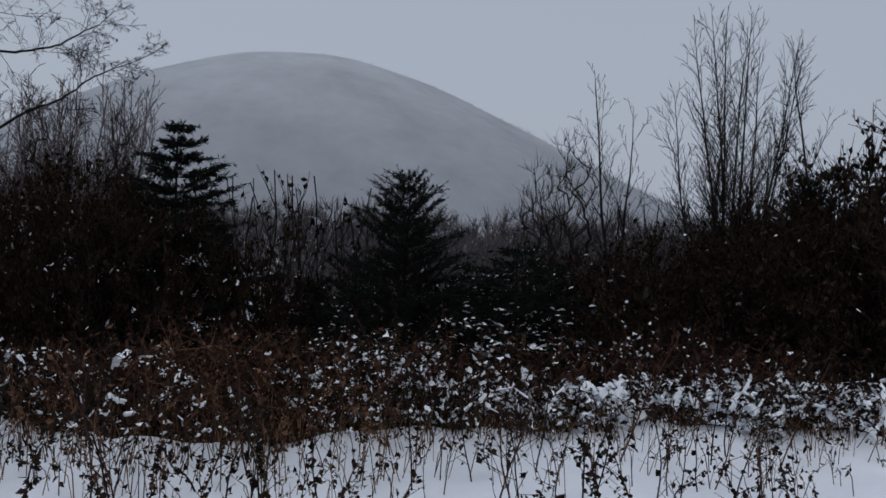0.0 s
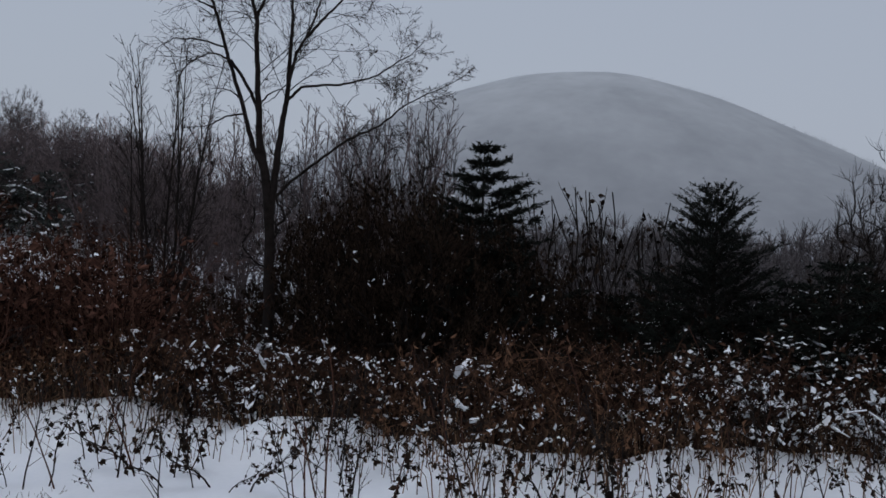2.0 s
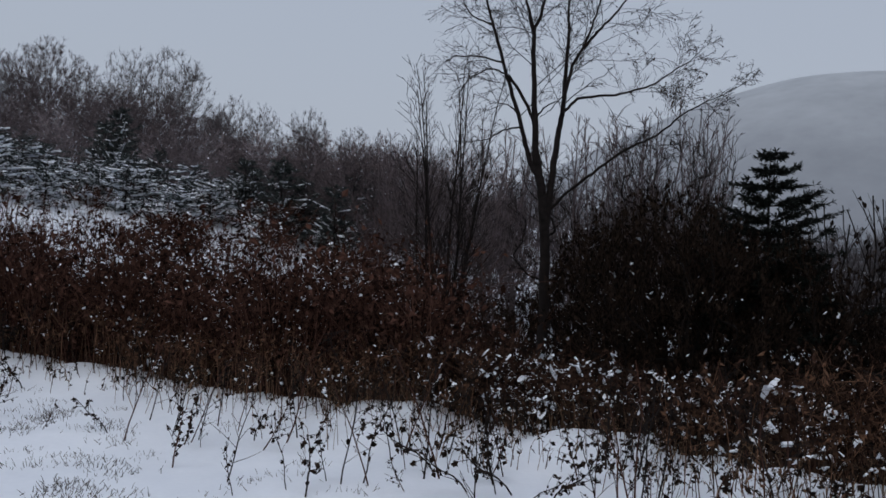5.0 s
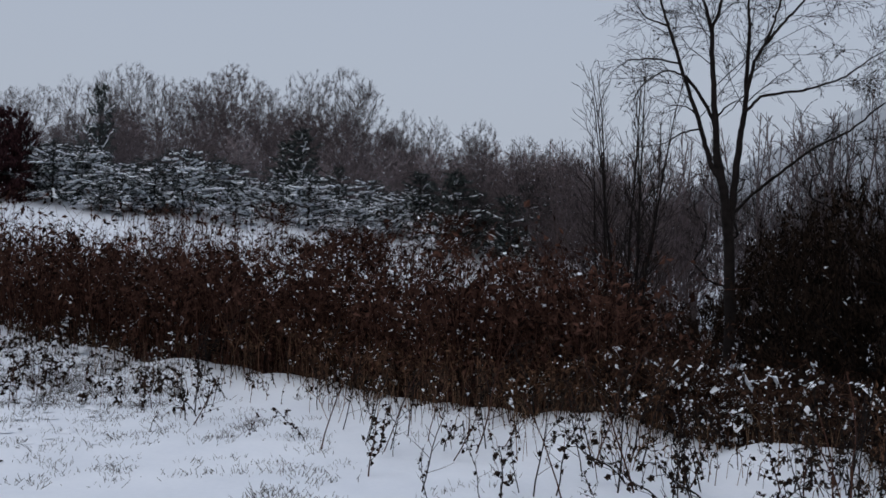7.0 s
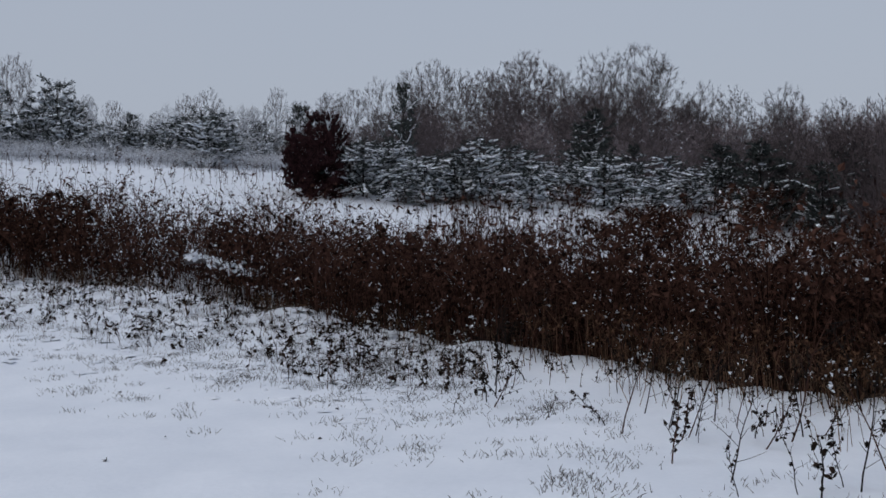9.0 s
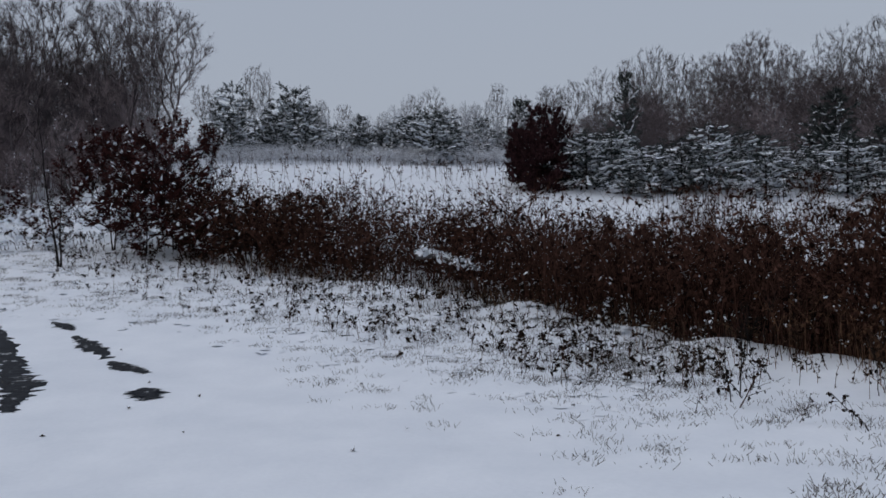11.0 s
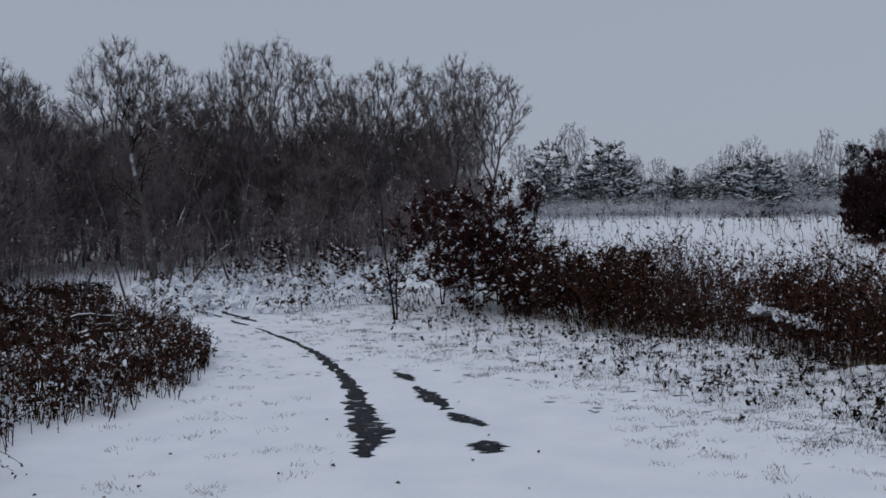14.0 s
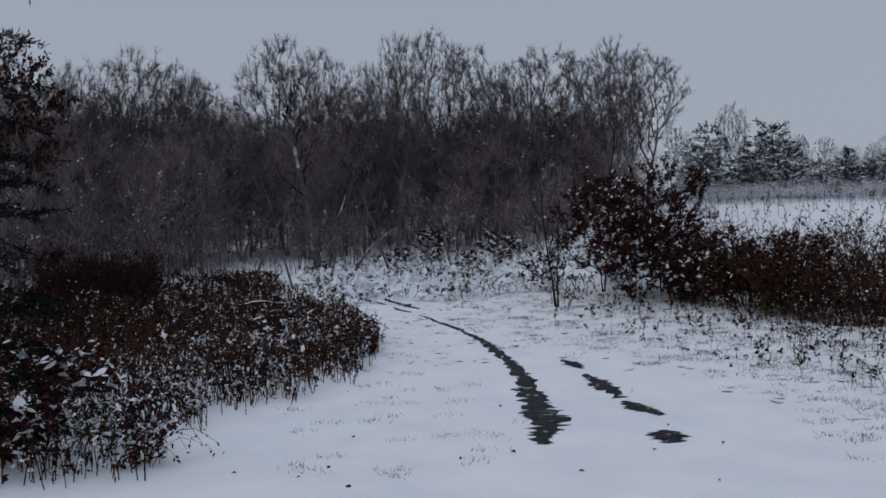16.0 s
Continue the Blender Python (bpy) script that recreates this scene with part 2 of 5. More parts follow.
def verge(x):
    """y of the snowy verge's outer lip, beyond which the rough growth begins."""
    x = np.asarray(x, float)
    v = np.clip(-x - 2, 0, 28)
    far = 8.1 - 0.16 * v - 0.0005 * v**3
    near = np.interp(-x, LIP_X, LIP_Y)
    return near + (far - near) * smooth(9.0, 11.5, -x) + 0.2 * wave(x, 0, 0.9, 2.0) * smooth(9, 12, -x) + 0.05 * wave(x, 0, 2.6, 4.0)


def ground(x, y):
    x, y = np.asarray(x, float), np.asarray(y, float)
    u = -x
    rise = 0.9 * smooth(8, 22, u) + 0.15 * np.log1p(np.exp(np.clip((u - 21) / 1.5, -30, 30))) * 1.5
    rise = np.where(u > 60, rise - 0.11 * (u - 60), rise)
    rise = np.minimum(rise, 12 + 0.004 * u)
    bank = 1.5 * smooth(18, 40, u) * smooth(-6, 2, y)
    drop = 0.075 * np.clip(y - 9.5, 0, 200) * smooth(-19, -4, x)
    lip = y - verge(x)
    edge = (0.16 + 0.1 * wave(x, 0, 1.5, 7.0) + 0.05 * wave(x, 0, 4.1, 3.0)) * np.exp(-(lip / 0.8) ** 2) - 0.45 * smooth(0.2, 2.0, lip) * smooth(-20, -12, x)
    edge = edge * smooth(-24, -16, x)
    small = 0.035 * wave(x, y, 1.1, 1.0) + 0.014 * wave(x, y, 3.3, 5.0) + 0.006 * wave(x, y, 8.7, 2.0)
    far = np.hypot(x, y)
    knoll = 1.5 * np.exp(-(((x + 26) / 9) ** 2) - ((y - 28) / 12) ** 2)
    return rise + bank + knoll - drop + edge + small * (1 - smooth(40, 80, far)) - 1.6 * smooth(120, 900, far)


def polar(az, d):
    a = np.radians(az)
    return CX - np.sin(a) * d, CY + np.cos(a) * d


def spot(az, d):
    x, y = polar(az, d)
    return float(x), float(y), float(ground(x, y))


def rise_to(az, d, el):
    """Height above the ground at (az, d) of what stands el degrees over the eye's level."""
    return 1.5 + d * math.tan(radians(el)) - spot(az, d)[2]


rings = np.concatenate([[0.0], np.geomspace(0.8, 70, 190), np.geomspace(75, 3500, 36)])
angles = np.radians(np.concatenate([np.arange(-36, 136, 0.5), np.arange(136, 324, 4.0)]))
gr, ga = np.meshgrid(rings, angles, indexing="ij")
gx, gy = CX - np.sin(ga) * gr, CY + np.cos(ga) * gr
gv = np.stack([gx, gy, ground(gx, gy)], -1).reshape(-1, 3)
na = len(angles)
ri, ai = np.meshgrid(np.arange(len(rings) - 1), np.arange(na), indexing="ij")
gf = np.stack([ri * na + ai, (ri + 1) * na + ai, (ri + 1) * na + (ai + 1) % na, ri * na + (ai + 1) % na], -1).reshape(-1, 4)
tagged(piece("ground", (gv, gf[:, ::-1]), m_snow, smooth=True), "snow-covered ground, verge, lane and rising field", "ground", kind="structure")

# the far hill
ha, hb = np.meshgrid(np.linspace(-1, 1, 121), np.linspace(0, 1, 41), indexing="ij")


def hill_point(u, v):
    """A point of the far hill's near face: u from -1 to 1 across it, v from 0 at the foot to 1 on the crest."""
    a = 9.2 + u * 45.0
    crest = np.exp(-((a - 9.2) / 22.0) ** 2) * (1 + 0.006 * wave(a, 0, 0.45, 2.0))
    x, y = polar(a, 1400 - 520 * (1 - v))
    return np.stack([x, y, -20 + 306 * crest * np.sin(v * math.pi / 2) ** 0.9], -1)


hp = hill_point(ha, hb).reshape(-1, 3)
hi, hj = np.meshgrid(np.arange(120), np.arange(40), indexing="ij")
hf = np.stack([hi * 41 + hj, (hi + 1) * 41 + hj, (hi + 1) * 41 + hj + 1, hi * 41 + hj + 1], -1).reshape(-1, 4)
tagged(piece("backdrop_hill", (hp, hf), m_hill, smooth=True), "rounded wooded hill with haze painted into its pale colour", "hill", kind="structure")
# sparse thin blades also soften the crest the way haze would
hrng = np.random.default_rng(8)
hn = 9000
hu, hv = hrng.uniform(-1, 1, hn), hrng.uniform(0.975, 1.0, hn)
hl = 1.0 + 11.0 * hrng.uniform(0, 1, hn) ** 2.2
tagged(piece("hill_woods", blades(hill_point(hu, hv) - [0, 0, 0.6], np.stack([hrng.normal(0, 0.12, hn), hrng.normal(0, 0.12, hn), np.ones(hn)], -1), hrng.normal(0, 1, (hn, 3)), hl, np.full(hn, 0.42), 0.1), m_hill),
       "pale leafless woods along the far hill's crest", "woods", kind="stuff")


# ---- plants ----
def limb(out, rng, p, d, length, r0, r1, steps, wob, lift):
    """A wandering tapered limb appended to out; gives back its nodes and directions."""
    nodes = [(p, d, r0)]
    step = length / steps
    for k in range(steps):
        d = d + rng.normal(0, wob, 3)
        d[2] += lift
        d = d / np.linalg.norm(d)
        q = p + d * step
        ra, rb = r0 + (r1 - r0) * k / steps, r0 + (r1 - r0) * (k + 1) / steps
        out.append((*p, *q, ra, rb))
        p = q
        nodes.append((p, d, rb))
    return nodes


def tilted(d, rng, degrees):
    """A direction leaning off d by some degrees, any way round."""
    s = np.cross(d, rng.normal(0, 1, 3))
    s = s / max(np.linalg.norm(s), 1e-6)
    a = math.radians(degrees)
    return d * math.cos(a) + s * math.sin(a)


def ramify(rng, nodes, sub, twigs, length, depth, spread, lift, keep, thin, count, slim=1.0):
    """Side branches along nodes, and theirs in turn: limbs go to sub, the fine last order to twigs."""
    n = len(nodes) - 1
    for k in range(count):
        f = keep + (1 - keep) * (k + rng.uniform(0, 1)) / count
        i = min(int(f * n), n)
        p, d, r = nodes[i]
        if i < n:
            p = p + (nodes[i + 1][0] - p) * (f * n - i)
        le = length * rng.uniform(0.55, 1.1) * (1.15 - 0.6 * f)
        way = tilted(d, rng, spread * rng.uniform(0.6, 1.3))
        rr = max(r * rng.uniform(0.4, 0.62) * slim, thin)
        last = depth <= 1
        kids = limb(twigs if last else sub, rng, p, way, le, rr, max(rr * 0.35, thin * 0.6), 2 if last else 4, 0.11, lift)
        if depth > 1:
            ramify(rng, kids, sub, twigs, le * 0.52, depth - 1, spread, lift, 0.2, thin, max(3, int(count * 0.62)), (slim + 1) / 2)


def bare_tree(name, seed, height, stems, lean, label, category="tree", crown=0.45, depth=3, spread=38, thick=0.02, thin=0.004, count=9,
              first=0.3, lift=0.05, bark=None, twig=None, curve=0.0):
    """A leafless tree: one or several stems from one foot, limbs, and a crown of fine twigs. thick: foot radius per metre of height."""
    rng = np.random.default_rng(seed)
    root = tagged(new(name), label, category)
    bark, twig = bark or m_bark, twig or m_twig
    sub, twigs = [], []
    for k in range(stems):
        a = 2 * math.pi * (k + rng.uniform(0, 0.7)) / stems
        le = math.radians(lean * (rng.uniform(0.35, 1.15) if stems > 1 else 0.4))
        d = np.array([math.cos(a) * math.sin(le), math.sin(a) * math.sin(le), math.cos(le)])
        h = height * (1 if k == 0 else rng.uniform(0.72, 1.0))
        r = thick * h / (1 + 0.14 * (stems - 1))
        main = []
        nodes = limb(main, rng, np.array([math.cos(a), math.sin(a), 0]) * r * 1.2 * (stems > 1), d, h, r, thin, 9, 0.045, 0.05 + curve)
        piece("trunk", pipe([(nodes[0][0] - [0, 0, 0.02 * height], d, r * 1.4)] + nodes[1:], 7), bark, root, smooth=True)
        ramify(rng, nodes, sub, twigs, h * crown, depth - 1, spread, lift, first, thin, count)
    if sub:
        piece("branchwork", tubes(sub, 4), bark, root, smooth=True)
    piece("crown", tubes(twigs, 3), twig, root)
    return root


def crown_tree(name, seed, h, wide, label, n=220, bf=0.45, stems=1, lean=8, bole=0.35, vase=False, twig=0.4, per=4, thick=0.011, thin=0.008,
               bark=None, fine=None, category="tree", bent=False, leaves=0, leafmat=None, leafsize=0.06, jit=0.018, flecks=0, spray=0.26, fleck=0.018, flat=0.0, bend=0.4, close=0.22):
    """A bare tree grown towards points scattered through its crown: each new branch joins on where the way back to the foot is short.
    wide: crown radius; bole: clear share of the height; bf: how much a long way back counts; leaves: dead leaves left on it, lying level by the share flat; fleck: size of the snow flecks."""
    rng = np.random.default_rng(seed)
    root = tagged(new(name), label, category)
    bark, fine = bark or m_bark, fine or m_twig
    pos, par, run = [], [], []
    chains = []
    for k in range(stems):
        a = 2 * math.pi * (k + rng.uniform(-0.3, 0.3)) / stems
        le = math.radians(lean * (rng.uniform(0.5, 1.1) if stems > 1 else rng.uniform(0, 1)))
        d = np.array([math.cos(a) * math.sin(le), math.sin(a) * math.sin(le), math.cos(le)])
        p = np.array([math.cos(a), math.sin(a), 0.0]) * thick * h * (0.9 if stems > 1 else 0)
        length = h * ((0.8 if vase else bole + 0.3) * rng.uniform(0.85, 1.0))
        chain = [len(pos)]
        pos.append(p)
        par.append(-1)
        run.append(0.0)
        for s in range(9):
            d = unit(d + rng.normal(0, 0.06, 3) + [0, 0, 0.02 if not vase else 0.03])
            p = p + d * length / 9
            par.append(chain[-1])
            run.append(run[chain[-1]] + length / 9)
            chain.append(len(pos))
            pos.append(p)
        chains.append(chain)
    if vase:
        z = h * rng.uniform(0.0, 1.0, n) ** 0.6
        z = np.maximum(z, bole * h)
        r = wide * (0.15 + 0.85 * (z / h) ** 0.8) * np.sqrt(rng.uniform(0, 1, n))
        z = z * (1 - close * (r / wide) ** 2)
        a = rng.uniform(0, 2 * math.pi, n)
        goal = np.stack([r * np.cos(a), r * np.sin(a), z], -1)
    else:
        v = unit(rng.normal(0, 1, (n, 3))) * rng.uniform(0, 1, (n, 1)) ** (1 / 3.4)
        half = h * (1 - bole) / 2
        lump = 1 + 0.16 * np.sin(3 * np.arctan2(v[:, 1], v[:, 0]) + seed) * (v[:, 2:3].ravel() + 0.4)
        taper = np.where(v[:, 2] < 0, 1.0 + 0.25 * v[:, 2], 1.0)
        goal = np.stack([v[:, 0] * wide * lump * taper, v[:, 1] * wide * lump * taper, h * bole + half + v[:, 2] * half * 0.95], -1)
    goal = goal[np.argsort(np.linalg.norm(goal - [0, 0, bole * h * 0.7], axis=1) + rng.normal(0, 0.05 * h, n))]
    m0 = len(pos)
    P, R, Q = np.zeros((m0 + 3 * n, 3)), np.zeros(m0 + 3 * n), np.full(m0 + 3 * n, -1)
    P[:m0], R[:m0], Q[:m0] = pos, run, par
    m = m0
    for g in goal:
        d = np.linalg.norm(P[:m] - g, axis=1)
        cost = d + bf * R[:m] + 1.6 * np.maximum(P[:m, 2] - g[2] + 0.25 * d, 0)
        j = int(np.argmin(cost))
        way = g - P[j]
        le = d[j]
        back = unit(P[j] - P[Q[j]]) if Q[j] >= 0 else np.array([0, 0, 1.0])
        b1 = P[j] + ((1 - bend) * unit(way) + bend * back) * le * 0.34 + rng.normal(0, jit * le, 3)
        b2 = P[j] + way * 0.68 + (b1 - P[j] - way * 0.34) * 0.8 + rng.normal(0, jit * le, 3)
        for q in (b1, b2, g):
            P[m], Q[m], R[m] = q, j, R[j] + le / 3
            j = m
            m += 1
    flow = np.zeros(m)
    flow[m0 + 2::3] += 1
    for i in range(m - 1, -1, -1):
        if Q[i] >= 0:
            flow[Q[i]] += flow[i]
    rad = np.clip(thin * np.maximum(flow, 1) ** 0.43, thin, thick * h)
    for c in chains:
        top = np.linspace(thick * h / (1 + 0.16 * (stems - 1)), thin * 1.2, len(c))
        rr = np.maximum(np.minimum(rad[c] * 1.15, top), thin)
        rr[0] *= 1.35
        piece("trunk", pipe([(P[i], None, q) for i, q in zip(c, rr)], 7), bark, root, smooth=True)
    i = np.arange(m0, m)
    rows = np.hstack([P[Q[i]], P[i], np.minimum(rad[i] * 1.08, rad[Q[i]])[:, None], rad[i][:, None]])
    big = rad[i] > thin * 1.7
    if big.any():
        piece("branchwork", tubes(rows[big], 4), bark, root, smooth=True)
    tips = np.concatenate([np.arange(m0 + 2, m, 3), np.arange(m0 + 1, m, 3)])
    tips = np.repeat(tips, per)
    out = unit(P[tips] - [0, 0, h * (bole + 0.08)])
    d = unit(unit(P[tips] - P[Q[tips]]) * (0.8 if vase else 0.4) + out * (0 if vase else 0.6) + rng.normal(0, spray, (len(tips), 3)) + [0, 0, 0.3 if vase else 0.08])
    le = twig * rng.uniform(0.35, 1.1, (len(tips), 1))
    a0, r0 = P[tips], np.full((len(tips), 1), thin)
    if bent:
        mid = a0 + d * le * 0.5
        end = mid + unit(d + rng.normal(0, 0.25, d.shape) + [0, 0, 0.12]) * le * 0.5
        tw = np.vstack([np.hstack([a0, mid, r0 * 0.8, r0 * 0.6]), np.hstack([mid, end, r0 * 0.6, r0 * 0.35])])
    else:
        end = a0 + d * le
        tw = np.hstack([a0, end, r0 * 0.8, r0 * 0.4])
    piece("crown", tubes(np.vstack([rows[~big], tw]), 3), fine, root)
    if leaves:
        k = rng.integers(0, len(end), leaves)
        ll = leafsize * rng.uniform(0.6, 1.3, leaves)
        hang = rng.normal(0, 0.5 + flat, (leaves, 3)) * [1, 1, 1 - flat] - [0, 0, 1 - 1.6 * flat]
        at = end[k] - (end[k] - a0[k % len(a0)]) * rng.uniform(0, 0.7, (leaves, 1))
        piece("foliage", blades(at, hang, rng.normal(0, 1, (leaves, 3)) * [1, 1, 1 + 2 * flat], ll, ll * 0.55), leafmat or m_leafdark, root, "dead leaves left hanging")
    if flecks:
        k = rng.integers(0, len(end), flecks)
        r = fleck * rng.uniform(0.3, 1.0, flecks)
        piece("snow_cover", lumps(end[k], r * 1.3, r * 0.6, rng), m_clump, root, "flecks of snow on leaves and twigs", True)
    return root


def shoots(rng, nodes, sub, twigs, first, last, keep, gap, ang, lift, thin, order, bits=2):
    """Side shoots spaced gap metres apart along nodes, first metres long at the start and last at the tip, and theirs in turn."""
    n = len(nodes) - 1
    length = sum(np.linalg.norm(nodes[i + 1][0] - nodes[i][0]) for i in range(n))
    count = max(2, int(length * (1 - keep) / gap + rng.uniform(0, 1)))
    a0 = rng.uniform(0, 6.3)
    for k in range(count):
        f = (k + rng.uniform(0.1, 0.9)) / count
        g = (keep + (1 - keep) * f) * n
        i = min(int(g), n - 1)
        p = nodes[i][0] + (nodes[i + 1][0] - nodes[i][0]) * (g - i)
        d = nodes[i][1]
        le = (first + (last - first) * f) * rng.uniform(0.5, 1.1)
        s = unit(np.cross(d, [0.31, 0.17, 0.94] if abs(d[2]) < 0.9 else [1.0, 0.2, 0]))
        t = np.cross(d, s)
        a, b = a0 + k * 2.4 + rng.normal(0, 0.4), math.radians(ang * rng.uniform(0.7, 1.3))
        way = d * math.cos(b) + (s * math.cos(a) + t * math.sin(a)) * math.sin(b)
        rr = max(nodes[i][2] * rng.uniform(0.35, 0.55), thin)
        kids = limb(twigs if order <= 1 else sub, rng, p, way, le, rr, thin * 0.6, bits if order <= 1 else 4, 0.09, lift)
        if order > 1:
            shoots(rng, kids, sub, twigs, le * 0.6, le * 0.36, 0.15, gap * 0.62, ang, lift, thin, order - 1, bits)


def fine_tree(name, seed, h, label, stems, fork=0.0, limbs=0, wide=2.5, first=1.2, last=0.3, keep=0.2, gap=0.3, ang=38, lift=0.05, thin=0.004, thick=0.011,
              order=3, bits=2, bark=None, fine=None, category="tree", leaves=0, leafmat=None, leafsize=0.06, wob=0.05, spread=0.0, fuzz=0):
    """A bare tree. stems: each one's lean in degrees and share of the height, from one foot. With limbs, each stem ends at the share fork
    of the height in that many limbs, which fill a domed crown of radius wide."""
    rng = np.random.default_rng(seed)
    root = tagged(new(name), label, category)
    bark, fine = bark or m_bark, fine or m_twig
    sub, twigs = [], []
    for k, (lean, share) in enumerate(stems):
        a, le = 2.4 * k + rng.uniform(-0.4, 0.4), math.radians(lean)
        d = np.array([math.cos(a) * math.sin(le), math.sin(a) * math.sin(le), math.cos(le)])
        r = thick * h * share / (1 + 0.1 * (len(stems) - 1))
        foot = np.array([math.cos(a), math.sin(a), 0]) * (spread * math.sqrt(k / len(stems)) + r * (1.5 if len(stems) > 1 else 0))
        top = h * share * (fork if limbs else 1.0)
        nodes = limb([], rng, foot, d, top, r, r * 0.75 if limbs else thin, 9, wob, 0.03)
        piece("trunk", pipe([(foot - [0, 0, 0.1], d, r * 1.35)] + nodes[1:], 7), bark, root, smooth=True)
        if not limbs:
            shoots(rng, nodes, sub, twigs, first, last, keep, gap, ang, lift, thin, order, bits)
            continue
        c = np.array([nodes[-1][0][0] * 0.6, nodes[-1][0][1] * 0.6, h * share - wide * 1.25])
        for j in range(limbs):
            f = j / max(limbs - 1, 1)
            start = nodes[9 - int(3.99 * rng.uniform(0, 1) * (j > 1))]
            b, e = 2.4 * j + rng.uniform(-0.5, 0.5), math.radians(8 + 92 * f + rng.normal(0, 5))
            goal = c + np.array([math.cos(b) * math.sin(e), math.sin(b) * math.sin(e), math.cos(e) * 1.25]) * wide * rng.uniform(0.85, 1.05)
            way = goal - start[0]
            dist = np.linalg.norm(way)
            out = limb(sub, rng, start[0], unit(way), dist, start[2] * 0.62, thin, 7, 0.05, 0.0)
            shoots(rng, out, sub, twigs, wide * 0.55, wide * 0.34, 0.25, gap, ang, lift, thin, order, bits)
    piece("branchwork", tubes(sub, 3), bark, root)
    s = np.array(twigs)
    if fuzz:
        w = s[rng.integers(0, len(s), int(len(s) * fuzz))]
        f = rng.uniform(0.2, 1.0, (len(w), 1))
        a = w[:, :3] + (w[:, 3:6] - w[:, :3]) * f
        le = np.linalg.norm(w[:, 3:6] - w[:, :3], axis=1)[:, None]
        d = unit(unit(w[:, 3:6] - w[:, :3]) + rng.normal(0, 0.5, (len(w), 3)) + [0, 0, 0.1])
        s = np.vstack([s, np.hstack([a, a + d * le * rng.uniform(0.4, 0.8, (len(w), 1)), w[:, 6:7] * 0.75, w[:, 6:7] * 0.4])])
    piece("crown", tubes(s, 3), fine, root)
    if leaves:
        i = rng.integers(0, len(s), leaves)
        ll = leafsize * rng.uniform(0.6, 1.3, leaves)
        piece("foliage", blades(s[i, 3:6], rng.normal(0, 0.5, (leaves, 3)) - [0, 0, 1], rng.normal(0, 1, (leaves, 3)), ll, ll * 0.5), leafmat or m_leafdark, root, "dead leaves left hanging")
    return root


def heaps(name, rng, p, size, rise, label, round_share=0.15):
    """Small irregular loads of snow lying on matted growth at p, lifted up to rise metres."""
    q = np.repeat(p, 5, 0)
    n = len(q)
    q = q + np.stack([rng.normal(0, size * 1.3, n), rng.normal(0, size * 1.3, n), np.repeat(rng.uniform(0.1, 1, len(p)), 5) * rise + rng.normal(0, size * 0.3, n)], -1)
    r = size * (0.2 + 0.75 * rng.uniform(0, 1, n) ** 1.8)
    big = rng.random(n) < round_share
    d = rng.normal(0, 1, (n, 3)) * [1, 1, 0.35]
    bits = blades(q[~big], d[~big], rng.normal(0, 1, (int((~big).sum()), 3)), r[~big] * 2.4, r[~big] * 0.7, 0.6)
    return tagged(piece(name, join(lumps(q[big], r[big], r[big] * 0.6, rng), bits), m_clump, smooth=True), label, "snow", kind="stuff")


def place(ob, az, d, scale=1.0, turn=0.0, sink=0.05, wide=None):
    """Stand a thing on the ground at a bearing and distance."""
    x, y, z = spot(az, d)
    w = scale if wide is None else wide
    ob.matrix_basis = pose(x, y, z - sink, 0, 0, turn) @ Matrix.Diagonal((w, w, scale, 1))
    return ob


def another(ob, az, d, scale=1.0, turn=0.0, sink=0.05, wide=None, label=""):
    x, y, z = spot(az, d)
    w = scale if wide is None else wide
    m = pose(x, y, z - sink, 0, 0, turn) @ Matrix.Diagonal((w / ob.scale[0], w / ob.scale[1], scale / ob.scale[2], 1))
    return tagged(copy_thing(ob, m), label)


